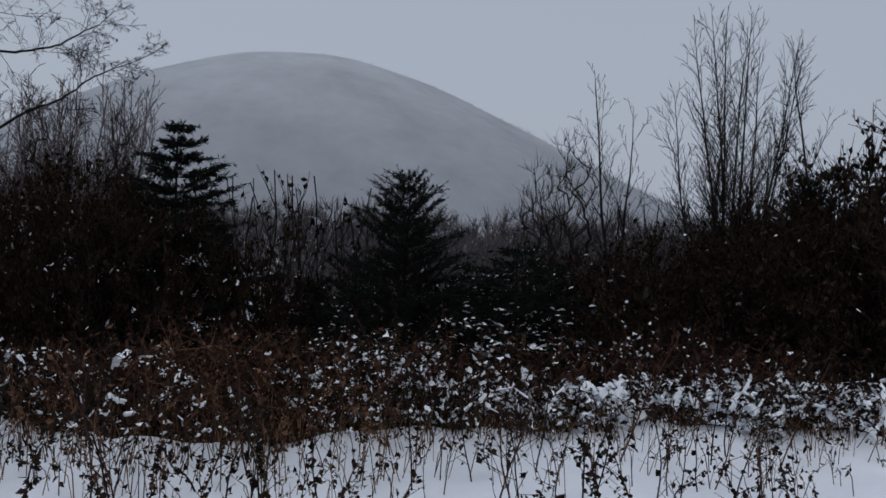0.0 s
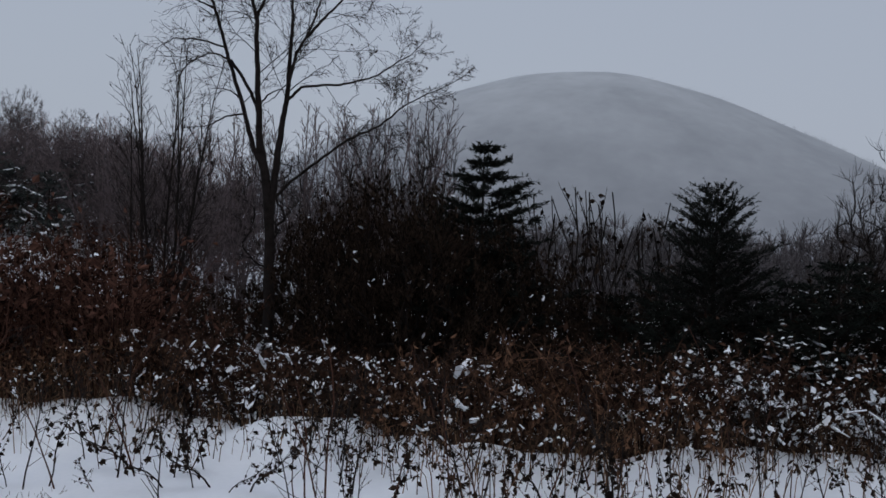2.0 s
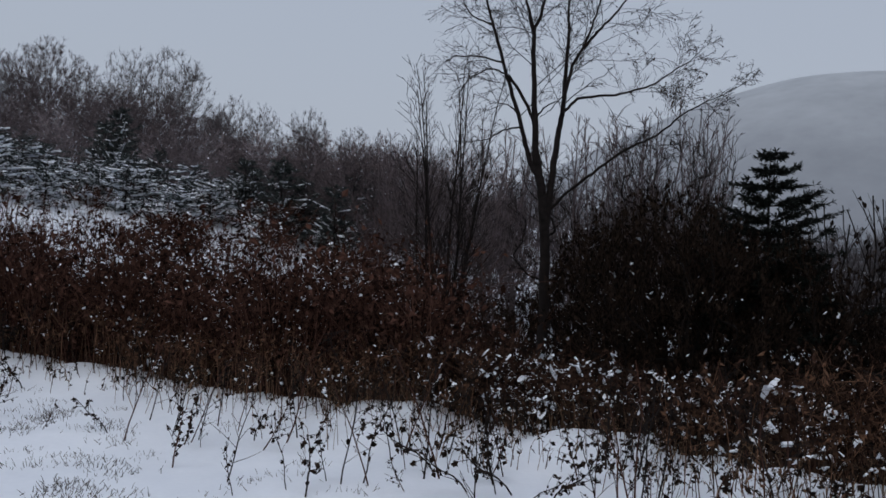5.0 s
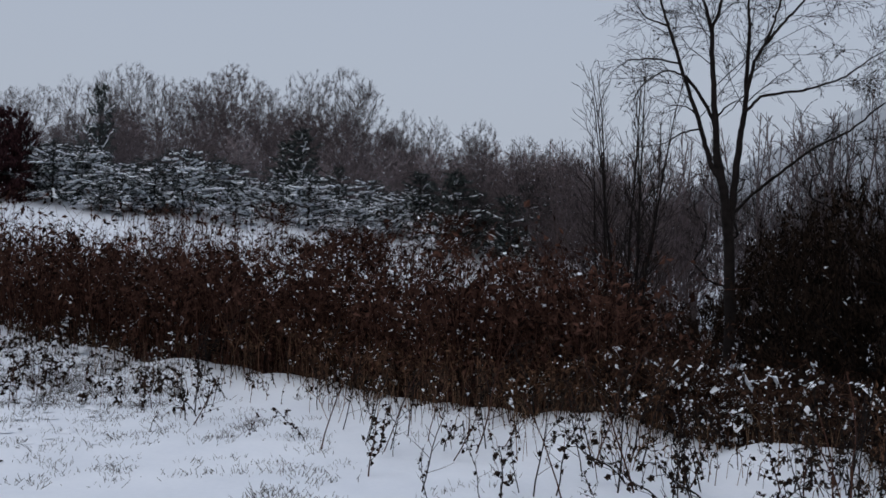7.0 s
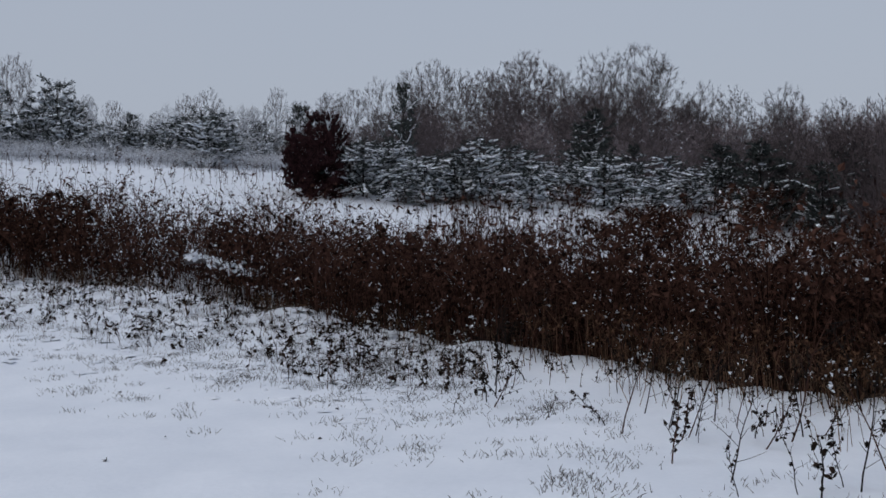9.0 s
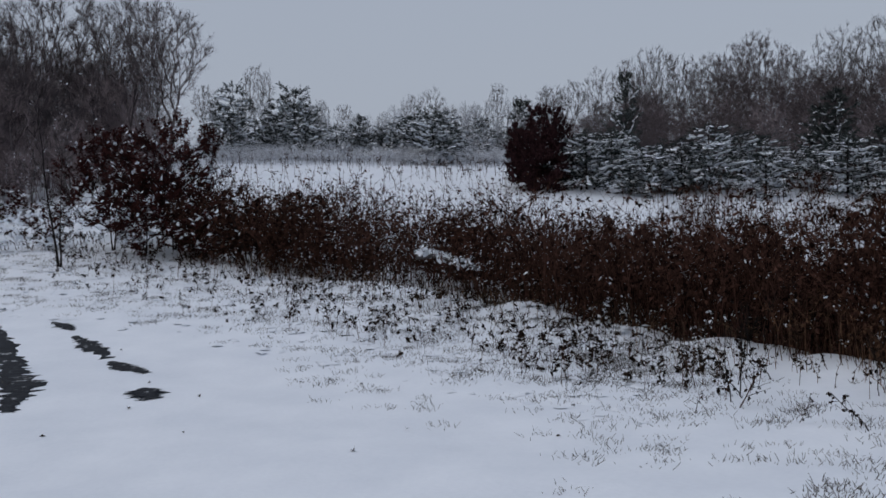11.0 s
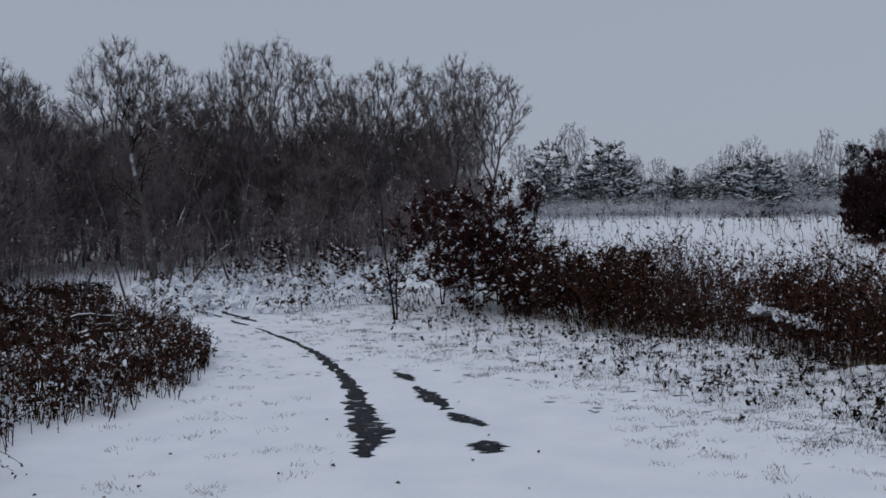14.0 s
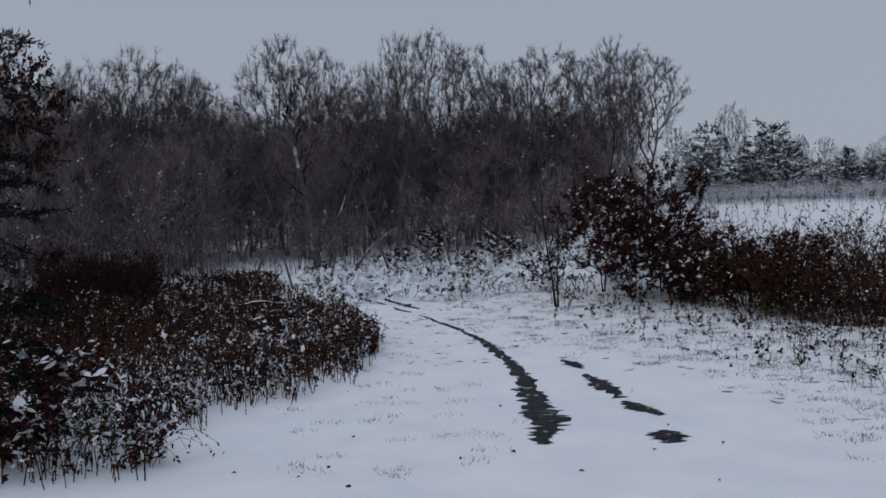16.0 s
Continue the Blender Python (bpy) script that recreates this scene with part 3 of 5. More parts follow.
def conifer(name, seed, height, radius, label, whorls=15, arms=8, upsweep=18, droop=0.0, snow=0.0, needle=None, length=0.05, dens=1.0, skirt=0.05, category="conifer", q=9, fat=0.22, taper=0.85, cap=1.0, fwd=0.8, top=0.1, tier=False, ridge=False):
    """A young conifer: trunk, whorls of boughs with side sprays of needles, and snow lying on the boughs.
    tier: whorls at even steps; top: shortest bough; fwd: how far the sprays lean along the bough; ridge: snow in long ridges on the outer boughs."""
    rng = np.random.default_rng(seed)
    root = tagged(new(name), label, category)
    trunk, wood, pts, ways = [], [], [], []
    caps, strips = [], []
    stem = limb(trunk, rng, np.zeros(3), np.array([0, 0, 1.0]), height, 0.016 * height, 0.006, 7, 0.012, 0.02)
    for k in range(whorls):
        f = skirt + (0.985 - skirt) * (k + (0.5 if tier else 0.5 * rng.uniform(0, 1))) / whorls
        reach = radius * (1 - f) ** taper * (1.0 if tier else rng.uniform(0.75, 1.15)) + top
        for a in range(arms):
            az = 2 * math.pi * (a + rng.uniform(-0.35, 0.35)) / arms + k * 0.9
            el = math.radians(upsweep * (0.4 + 0.9 * f) + rng.normal(0, 17 if ridge else 7) - droop * (1 - f))
            le = reach * rng.uniform(0.6, 1.15)
            d = np.array([math.cos(az) * math.cos(el), math.sin(az) * math.cos(el), math.sin(el)])
            p = np.array([0, 0, height * f])
            nodes = limb(wood, rng, p, d, le, 0.012 * min(1, le), 0.003, 4, 0.06, 0.03)
            line = np.array([q[0] for q in nodes])
            m = max(4, int(le * 13 * dens))
            t = rng.uniform(0.15, 1.0, m) * 4
            i = np.minimum(t.astype(int), 3)
            base = line[i] + (line[i + 1] - line[i]) * (t - i)[:, None]
            side = unit(np.cross(d, [0, 0, 1.0])) * np.where(rng.random(m) < 0.5, 1, -1)[:, None]
            tw = unit(d * fwd + side * rng.uniform(0.3, 1.0, (m, 1)) + rng.normal(0, 0.22, (m, 3)) + [0, 0, 0.12])
            tl = np.minimum(le * 0.34, 0.3) * rng.uniform(0.5, 1.1, m) * (1.15 - t / 6)
            base, tw, tl = np.vstack([base, line[-1:]]), np.vstack([tw, unit(d[None])]), np.append(tl, min(le * 0.3, 0.2))
            wood.extend(np.hstack([base, base + tw * tl[:, None], np.full((len(tl), 1), 0.0035), np.full((len(tl), 1), 0.0015)]).tolist())
            g = rng.uniform(0, 1, (len(tl), q))
            pts.append((base[:, None] + (tw * tl[:, None])[:, None] * g[..., None]).reshape(-1, 3))
            ways.append((tw[:, None] * max(0.75, fwd * 0.7) + rng.normal(0, 0.5, (len(tl), q, 3))).reshape(-1, 3))
            if snow and rng.random() < snow:
                for s in (1, 2, 3):
                    if ridge and rng.random() < 0.8:
                        w1, w2 = cap * min(le, 0.9) * rng.uniform(0.02, 0.055, 2)
                        strips.append((*(line[s] + [0, 0, 0.02]), *(line[s + 1] + [0, 0, 0.025]), w1, w2))
                sel = rng.random(len(tl)) < (0.2 if ridge else 0.45)
                for c, t2 in zip((base + tw * tl[:, None] * 0.7)[sel], tl[sel]):
                    caps.append((*(c + [0, 0, 0.015]), cap * t2 * rng.uniform(0.25, 0.5)))
    p, w = np.concatenate(pts), np.concatenate(ways)
    nl = length * rng.uniform(0.7, 1.3, len(p))
    piece("trunk", pipe(stem, 6), m_bark, root, smooth=True)
    piece("branchwork", tubes(wood, 3), m_bark, root)
    piece("foliage", blades(p, w, rng.normal(0, 1, p.shape), nl, nl * fat), needle or m_needle, root)
    if caps:
        c = np.array(caps)
        piece("snow_cover", join(lumps(c[:, :3], c[:, 3], c[:, 3] * 0.32, rng, 0.25), tubes(strips or [(0, 0, 0.1, 0, 0, 0.12, 0.001, 0.001)], 4)), m_clump, root, "thin snow lying on the boughs", True)
    return root


def leafy(name, seed, height, width, label, leaf, nleaf, size=0.05, stems=9, category="shrub", snow=0, low=0.1, lean=32, depth=3, shape=0.9, bark=None):
    """A dense shrub: arching stems, twigs, clinging dry leaves and flecks of snow."""
    rng = np.random.default_rng(seed)
    root = tagged(new(name), label, category)
    sub, twigs = [], []
    for k in range(stems):
        a = 2 * math.pi * (k + rng.uniform(-0.3, 0.3)) / stems
        le = math.radians(lean * rng.uniform(0.2, 1.2))
        d = np.array([math.cos(a) * math.sin(le), math.sin(a) * math.sin(le), math.cos(le)])
        h = height * rng.uniform(0.75, 1.02) * (1.0 - 0.25 * le)
        nodes = limb(sub, rng, np.array([math.cos(a), math.sin(a), 0]) * width * 0.09, d, h, 0.014 * height ** 0.5, 0.004, 7, 0.07, 0.02)
        ramify(rng, nodes, sub, twigs, width * 0.42, depth - 1, 48, 0.05, low, 0.0035, 11)
    s = np.array(twigs)
    piece("stalk_growth", tubes(sub, 4), bark or m_bark, root)
    piece("crown", tubes(twigs, 3), m_twig, root)
    if nleaf:
        i = rng.integers(0, len(s), nleaf)
        p = s[i, :3] + (s[i, 3:6] - s[i, :3]) * rng.uniform(0, 1, (nleaf, 1))
        le = size * rng.uniform(0.6, 1.35, nleaf)
        d = rng.normal(0, 1, (nleaf, 3)) - [0, 0, 0.5]
        piece("foliage", blades(p, d, rng.normal(0, 1, (nleaf, 3)), le, le * rng.uniform(0.4, 0.75, nleaf), 0.35), leaf, root)
    if snow:
        i = rng.integers(0, len(s), snow)
        p = s[i, 3:6] + rng.normal(0, 0.02, (snow, 3))
        r = rng.uniform(0.012, 0.04, snow)
        piece("snow_cover", lumps(p, r, r * 0.5, rng), m_clump, root, "flecks of snow on the twigs", True)
    return root


def put(ob, h0, az, d, el, w=1.0, turn=None, label=""):
    """Stand ob, built h0 high, so that its top comes el degrees over the eye's level; the first call moves ob itself, later ones copy it."""
    s = rise_to(az, d, el) / h0
    turn = (az * 77.0 + d * 31.0) % 360 if turn is None else turn
    if ob.location.length == 0:
        return tagged(place(ob, az, d, s, turn, wide=s * w), label)
    return another(ob, az, d, s, turn, wide=s * w, label=label)


def patchy(rng, p, k, low, seed):
    """Thin the points out in patches: low is the share kept in the thinnest places."""
    keep = low + (1 - low) * (0.5 + 0.5 * wave(p[:, 0], p[:, 1], k, seed)) ** 1.3
    return p[rng.random(len(p)) < keep]


def scatter(rng, n, az, near, far, bias=1.0):
    """Random ground points within a bearing range, between two distances that may vary with the bearing."""
    a = rng.uniform(az[0], az[1], n)
    lo = near(a) if callable(near) else np.full(n, float(near))
    hi = far(a) if callable(far) else np.full(n, float(far))
    d = lo + (hi - lo) * rng.uniform(0, 1, n) ** bias
    x, y = polar(a, d)
    return np.stack([x, y, ground(x, y)], -1)


def lip_distance(az):
    """How far off the verge's lip lies at each bearing."""
    az = np.asarray(az, float)
    d = np.linspace(4, 40, 361)
    x, y = polar(az[:, None], d[None])
    past = y > verge(x)
    return d[np.argmax(past, 1)]


def weeds(name, rng, p, height, label, stem_mat, leaf_mat, nleaf=8, leaf=0.06, radius=0.004, lean=0.25, snow=0.2, branchy=2, cap=0.035, category="weeds", vary=(0.5, 1.12), reach=0.3):
    """A stand of dead weeds rooted at p: bent stems with side shoots, curled dead leaves, and snow caught on some."""
    n = len(p)
    h = height * (vary[0] + (vary[1] - vary[0]) * rng.uniform(0, 1, n) ** (1.0 if vary[0] > 0.2 else 1.7)) * (0.82 + 0.3 * wave(p[:, 0], p[:, 1], 0.9, float(np.mean(height)) * 9))
    tip = rng.normal(0, lean, (n, 2)) * h[:, None]
    mid = p + np.concatenate([tip * 0.35, (h * 0.55)[:, None]], 1)
    top = p + np.concatenate([tip, (h * rng.uniform(0.82, 1.0, n))[:, None]], 1)
    rr = radius * rng.uniform(0.7, 1.4, n)[:, None]
    segs = [np.hstack([p - [0, 0, 0.05], mid, rr * 1.2, rr]), np.hstack([mid, top, rr, rr * 0.4])]
    ends = [top]
    for k in range(branchy):
        f = rng.uniform(0.2, 1.0, (n, 1))
        b = mid + (top - mid) * f
        e2 = b + rng.normal(0, 1, (n, 3)) * [0.5, 0.5, 0.3] * h[:, None] * reach + np.array([0, 0, 0.14 if reach > 0.2 else 0.07]) * h[:, None]
        segs.append(np.hstack([b, e2, rr * 0.6, rr * 0.3]))
        ends.append(e2)
    root = tagged(new(name), label, category, kind="stuff")
    piece("stalk_growth", tubes(np.vstack(segs), 3), stem_mat, root)
    if nleaf:
        i = rng.integers(0, n, n * nleaf)
        j = rng.integers(0, len(segs), n * nleaf)
        j = np.where((j == 0) & (rng.random(n * nleaf) < 0.7), 1, j)
        al = np.stack(segs)
        s = al[j, i]
        q = s[:, :3] + (s[:, 3:6] - s[:, :3]) * rng.uniform(0.1, 1, (len(i), 1))
        le = leaf * rng.uniform(0.5, 1.4, len(i))
        d = rng.normal(0, 1, (len(i), 3)) - [0, 0, 0.6]
        piece("foliage", blades(q, d, rng.normal(0, 1, d.shape), le, le * rng.uniform(0.3, 0.65, len(i)), 0.4), leaf_mat, root)
    if snow:
        pick = np.flatnonzero(rng.random(n) < snow * (0.15 + 1.6 * (wave(p[:, 0], p[:, 1], 1.3, 4.0 + float(np.mean(height))) > 0.05)))
        pick = np.repeat(pick, 8)
        al = np.stack(segs)
        s = al[rng.integers(1, len(segs), len(pick)), pick]
        q = s[:, :3] + (s[:, 3:6] - s[:, :3]) * rng.uniform(0.2, 1, (len(pick), 1)) + rng.normal(0, 0.015, (len(pick), 3))
        r = cap * rng.uniform(0.25, 1.0, len(pick)) ** 1.5
        some = rng.random(len(pick)) < 0.1
        bits = blades(q[~some], rng.normal(0, 1, (int((~some).sum()), 3)), rng.normal(0, 1, (int((~some).sum()), 3)), r[~some] * 1.7, r[~some] * 1.1, 0.4)
        piece("snow_cover", join(bits, lumps(q[some], r[some] * 0.6, r[some] * 0.45, rng)), m_clump, root, "snow caught on the dead leaves", True)
    return root

# ---- valley side: trees and shrubs beyond the verge ----
R0 = np.random.default_rng(11)


def forked_tree(az, d):
    """The tall forked tree: bends are (metres to the right of the foot, height over the eye's level)."""
    rng = np.random.default_rng(5)
    root = tagged(new("forked_tree"), "tall bare tree with forked dark stems and one long low branch", "tree")
    sub, twigs = [], []
    right = np.array([math.cos(radians(az)), math.sin(radians(az)), 0])
    ahead = np.array([-math.sin(radians(az)), math.cos(radians(az)), 0])
    base = np.array(spot(az, d))
    eye = np.array([base[0], base[1], 1.5])

    def grow(name, turns, r0, r1, deep, foot=None):
        """A limb through bends, leaning deep metres away by its end."""
        m = len(turns)
        pts = [eye + right * a + np.array([0, 0, b]) + ahead * deep * k / m for k, (a, b) in enumerate(turns)]
        if foot is not None:
            pts = [foot] + pts
        pts = np.array(pts)
        t = np.linspace(0, len(pts) - 1, 5 * (len(pts) - 1) + 1)
        line = np.stack([np.interp(t, np.arange(len(pts)), pts[:, k]) for k in range(3)], -1)
        line[1:-1] = 0.25 * line[:-2] + 0.5 * line[1:-1] + 0.25 * line[2:]
        line[1:-1] += rng.normal(0, 0.007, line[1:-1].shape)
        way = unit(np.gradient(line, axis=0))
        nodes = [(line[k], way[k], r0 + (r1 - r0) * k / (len(line) - 1)) for k in range(len(line))]
        piece(name, pipe(nodes, 7), m_bark, root, smooth=True)
        return nodes

    grow("trunk", [(0.02, -0.43), (-0.02, 0.76), (-0.09, 1.45), (-0.21, 2.0), (-0.25, 2.2)], 0.105, 0.07, 0, base - np.array([0, 0, 0.1]))
    st_a = grow("stem", [(-0.2, 1.8), (-0.35, 2.06), (-0.5, 2.61), (-0.72, 3.28), (-0.92, 3.89), (-1.13, 4.57), (-1.27, 5.04), (-1.48, 5.88), (-1.65, 7.04)], 0.052, 0.012, 0.4)
    grow("stem", [(-0.26, 2.5), (-0.28, 2.74), (-0.54, 3.27), (-0.81, 3.66)], 0.036, 0.028, 0.15)
    st_b = grow("stem", [(-0.24, 2.0), (-0.28, 2.81), (-0.33, 3.47), (-0.37, 4.38), (-0.45, 4.74), (-0.54, 5.0), (-0.7, 6.54)], 0.066, 0.012, -0.3)
    st_b2 = grow("stem", [(-0.37, 4.4), (-0.19, 4.98), (-0.01, 5.87), (0.1, 6.8)], 0.034, 0.008, -0.3)
    st_c = grow("stem", [(-0.02, 0.8), (0.04, 1.45), (0.1, 2.15), (0.16, 2.65), (0.23, 3.15), (0.24, 3.75), (0.27, 4.55), (0.25, 4.95), (0.27, 6.46)], 0.076, 0.013, 0.2)
    st_c2 = grow("stem", [(0.23, 3.25), (0.36, 3.84), (0.57, 4.23), (0.75, 4.72), (0.9, 5.31), (1.02, 6.39)], 0.034, 0.008, -0.3)
    st_c3 = grow("limb", [(0.54, 4.15), (0.86, 4.52), (1.14, 4.8), (1.49, 5.27), (1.9, 5.9)], 0.03, 0.006, -0.5)
    mid = grow("limb", [(0.2, 2.95), (0.46, 3.24), (0.97, 3.3), (1.43, 3.39), (1.88, 3.57), (2.19, 3.82), (2.49, 4.0), (2.75, 4.32)], 0.03, 0.005, 0.3)
    low = grow("limb", [(0.03, 1.15), (0.35, 1.5), (0.9, 1.95), (1.35, 2.29), (1.89, 2.54), (2.24, 2.85), (2.49, 3.01), (2.94, 3.22), (3.32, 3.44)], 0.032, 0.005, -0.9)
    sides = [grow("limb", turns, r, 0.005, dp) for turns, r, dp in (
        ([(-0.52, 2.68), (-0.83, 2.62), (-1.12, 2.42), (-1.62, 2.33)], 0.02, -0.3), ([(-0.6, 2.95), (-0.83, 3.12), (-1.18, 3.14)], 0.017, 0.2),
        ([(-0.92, 3.87), (-1.45, 4.0), (-1.85, 3.98), (-2.15, 3.79)], 0.02, 0.2), ([(-0.8, 3.62), (-1.14, 3.75), (-1.54, 3.51), (-1.73, 3.15)], 0.02, -0.3),
        ([(-1.12, 4.55), (-1.56, 4.75), (-1.77, 5.17)], 0.02, 0.2), ([(-0.28, 2.85), (-0.13, 3.05), (0.07, 3.17), (0.2, 3.15)], 0.02, 0.05), ([(0.23, 3.3), (-0.02, 3.0), (-0.2, 2.85)], 0.012, -0.1))]
    for nodes, le, n, k in ((st_a, 1.15, 16, 0.3), (st_b, 1.0, 15, 0.3), (st_b2, 0.9, 9, 0.1), (st_c, 1.0, 15, 0.45), (st_c2, 1.1, 13, 0.15), (st_c3, 0.9, 10, 0.15), (low, 0.85, 15, 0.3), (mid, 0.95, 14, 0.25)):
        ramify(rng, nodes, sub, twigs, le * 1.45, 3, 46, -0.035, k, 0.0039, n + 1, 0.4)
    for nodes in sides[:5]:
        ramify(rng, nodes, sub, twigs, 0.9, 2, 42, -0.05, 0.2, 0.0034, 9, 0.5)
    piece("branchwork", tubes(sub, 4), m_bark, root, smooth=True)
    piece("crown", tubes(twigs, 3), m_twig, root)
    s = np.array(twigs)
    i = rng.integers(0, len(s), 300)
    le = 0.06 * rng.uniform(0.6, 1.3, 300)
    piece("foliage", blades(s[i, 3:6], rng.normal(0, 0.6, (300, 3)) - [0, 0, 1], rng.normal(0, 1, (300, 3)), le, le * 0.5), m_leafdark, root, "a few dead leaves left hanging")
    return root


forked_tree(26.2, 17.5)

FAN = [(1, 1), (5, 0.98), (8, 0.94), (4, 0.99), (11, 0.88), (9, 0.92), (14, 0.8), (7, 0.95), (12, 0.85), (3, 0.97), (16, 0.7)]
sapling = fine_tree("bare_sapling", 21, 5.0, "slender many-stemmed bare sapling above the dark brush", FAN[:9], first=1.15, last=0.35, keep=0.2, gap=0.17, ang=28, lift=0.04, thin=0.0042, thick=0.0105, order=2, bits=2, wob=0.04, fuzz=0.8)
put(sapling, 5.0, 32.4, 15.0, 13.0, 1.0)
back_sapling = fine_tree("bare_sapling", 25, 5.0, "slim grey-brown bare sapling standing farther off in the brush", FAN[:7], first=1.0, last=0.35, keep=0.2, gap=0.17, ang=30, lift=0.035, thin=0.0062, thick=0.008, order=2, bits=2, wob=0.05, bark=m_hillwood, fine=m_hillwood)
for az, d, el, w in ((36.2, 29.0, 8.2, 1.2), (38.5, 33.0, 7.6, 1.3), (41.0, 36.0, 7.2, 1.3), (29.6, 25.0, 8.6, 1.2), (21.6, 26.0, 9.6, 1.1), (23.4, 28.0, 9.4, 1.1), (19.4, 27.0, 9.8, 1.1), (17.9, 28.0, 10.6, 1.0), (17.0, 26.0, 9.4, 1.0), (20.4, 25.0, 9.4, 1.0), (24.6, 27.0, 9.4, 1.2), (28.2, 28.0, 9.0, 1.2), (34.5, 27.0, 8.0, 1.2)):
    put(back_sapling, 5.0, az, d, el, w)
maple = fine_tree("bare_maple", 27, 8.0, "bare many-stemmed maple with a tall fan of fine twigs", FAN, first=1.9, last=0.5, keep=0.2, gap=0.16, ang=28, lift=0.04, thin=0.0052, thick=0.014, order=2, bits=2, wob=0.04, leaves=30, fuzz=0.5)
put(maple, 8.0, -18.2, 22.0, 14.4, 0.95, 60)
forked = fine_tree("bare_tree", 22, 6.5, "bare young tree with ascending forked twigs", [(2, 1), (11, 0.85), (8, 0.6)], first=1.9, last=0.4, keep=0.25, gap=0.3, ang=32, lift=0.05, thin=0.0048, thick=0.0105, bits=2, leaves=14)
for az, d, el, w in ((-11.6, 22.0, 12.2, 0.95), (-24.2, 20.0, 12.6, 1.0), (-27.5, 21.0, 13.0, 1.0), (22.6, 27, 9.8, 1.1)):
    put(forked, 6.5, az, d, el, w)
slim = crown_tree("slim_tree", 23, 5.0, 0.62, "thin straight bare young tree", n=110, bf=0.25, stems=1, lean=2, bole=0.3, twig=0.34, per=3, thick=0.0075, thin=0.005, bent=True, leaves=24)
for az, d, el, w in ((-9.4, 20.0, 9.0, 0.9), (-8.3, 20.5, 7.4, 1.1), (-7.2, 23.0, 5.6, 1.0), (16.6, 23, 9.0, 0.9), (18.2, 24, 9.0, 0.9), (21.0, 24, 8.8, 1.0), (31.0, 28, 8.0, 1.2), (26.8, 25, 8.4, 1.2)):
    put(slim, 5.0, az, d, el, w)
whip = crown_tree("whip_sapling", 24, 3.5, 0.55, "thin arching whip-like sapling with a few curled leaves", n=9, bf=0.9, bend=0.3, stems=3, lean=12, bole=0.45, vase=True, twig=0.3, per=1, thick=0.0045, thin=0.0062, bent=True, category="sapling", leaves=30, leafsize=0.09)
for az, el in ((9.9, 6.6), (8.9, 6.3), (7.6, 4.6), (6.4, 5.9), (5.4, 6.0), (4.4, 4.4), (3.2, 4.6), (2.4, 4.0), (6.9, 3.9), (10.3, 4.2), (-13.2, 5.0), (-14.6, 5.4), (-6.2, 3.4)):
    put(whip, 2.95, az, R0.uniform(17.5, 23), el, R0.uniform(0.9, 1.4))

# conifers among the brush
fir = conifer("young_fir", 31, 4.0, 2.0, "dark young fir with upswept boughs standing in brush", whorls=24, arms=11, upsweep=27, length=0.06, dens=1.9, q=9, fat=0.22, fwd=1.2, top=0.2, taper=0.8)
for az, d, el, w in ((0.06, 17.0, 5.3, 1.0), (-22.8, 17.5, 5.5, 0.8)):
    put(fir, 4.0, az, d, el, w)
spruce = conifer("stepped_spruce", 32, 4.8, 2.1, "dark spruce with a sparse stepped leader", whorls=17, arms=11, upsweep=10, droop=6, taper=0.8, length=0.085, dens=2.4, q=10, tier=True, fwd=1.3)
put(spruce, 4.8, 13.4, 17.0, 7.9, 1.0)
dusted = conifer("dusted_fir", 33, 2.0, 1.0, "small fir with snow-dusted drooping boughs", whorls=12, arms=8, upsweep=12, snow=0.4, cap=0.55, length=0.08, dens=1.4, q=7)
for az, d, el in ((-4.4, 16.5, 0.2), (-6.8, 16.0, 1.4), (-8.6, 17.0, 0.4), (-2.2, 17.5, -0.6), (5.5, 18.0, -1.0), (2.6, 16.0, -1.2)):
    put(dusted, 2.0, az, d, el, 1.1)

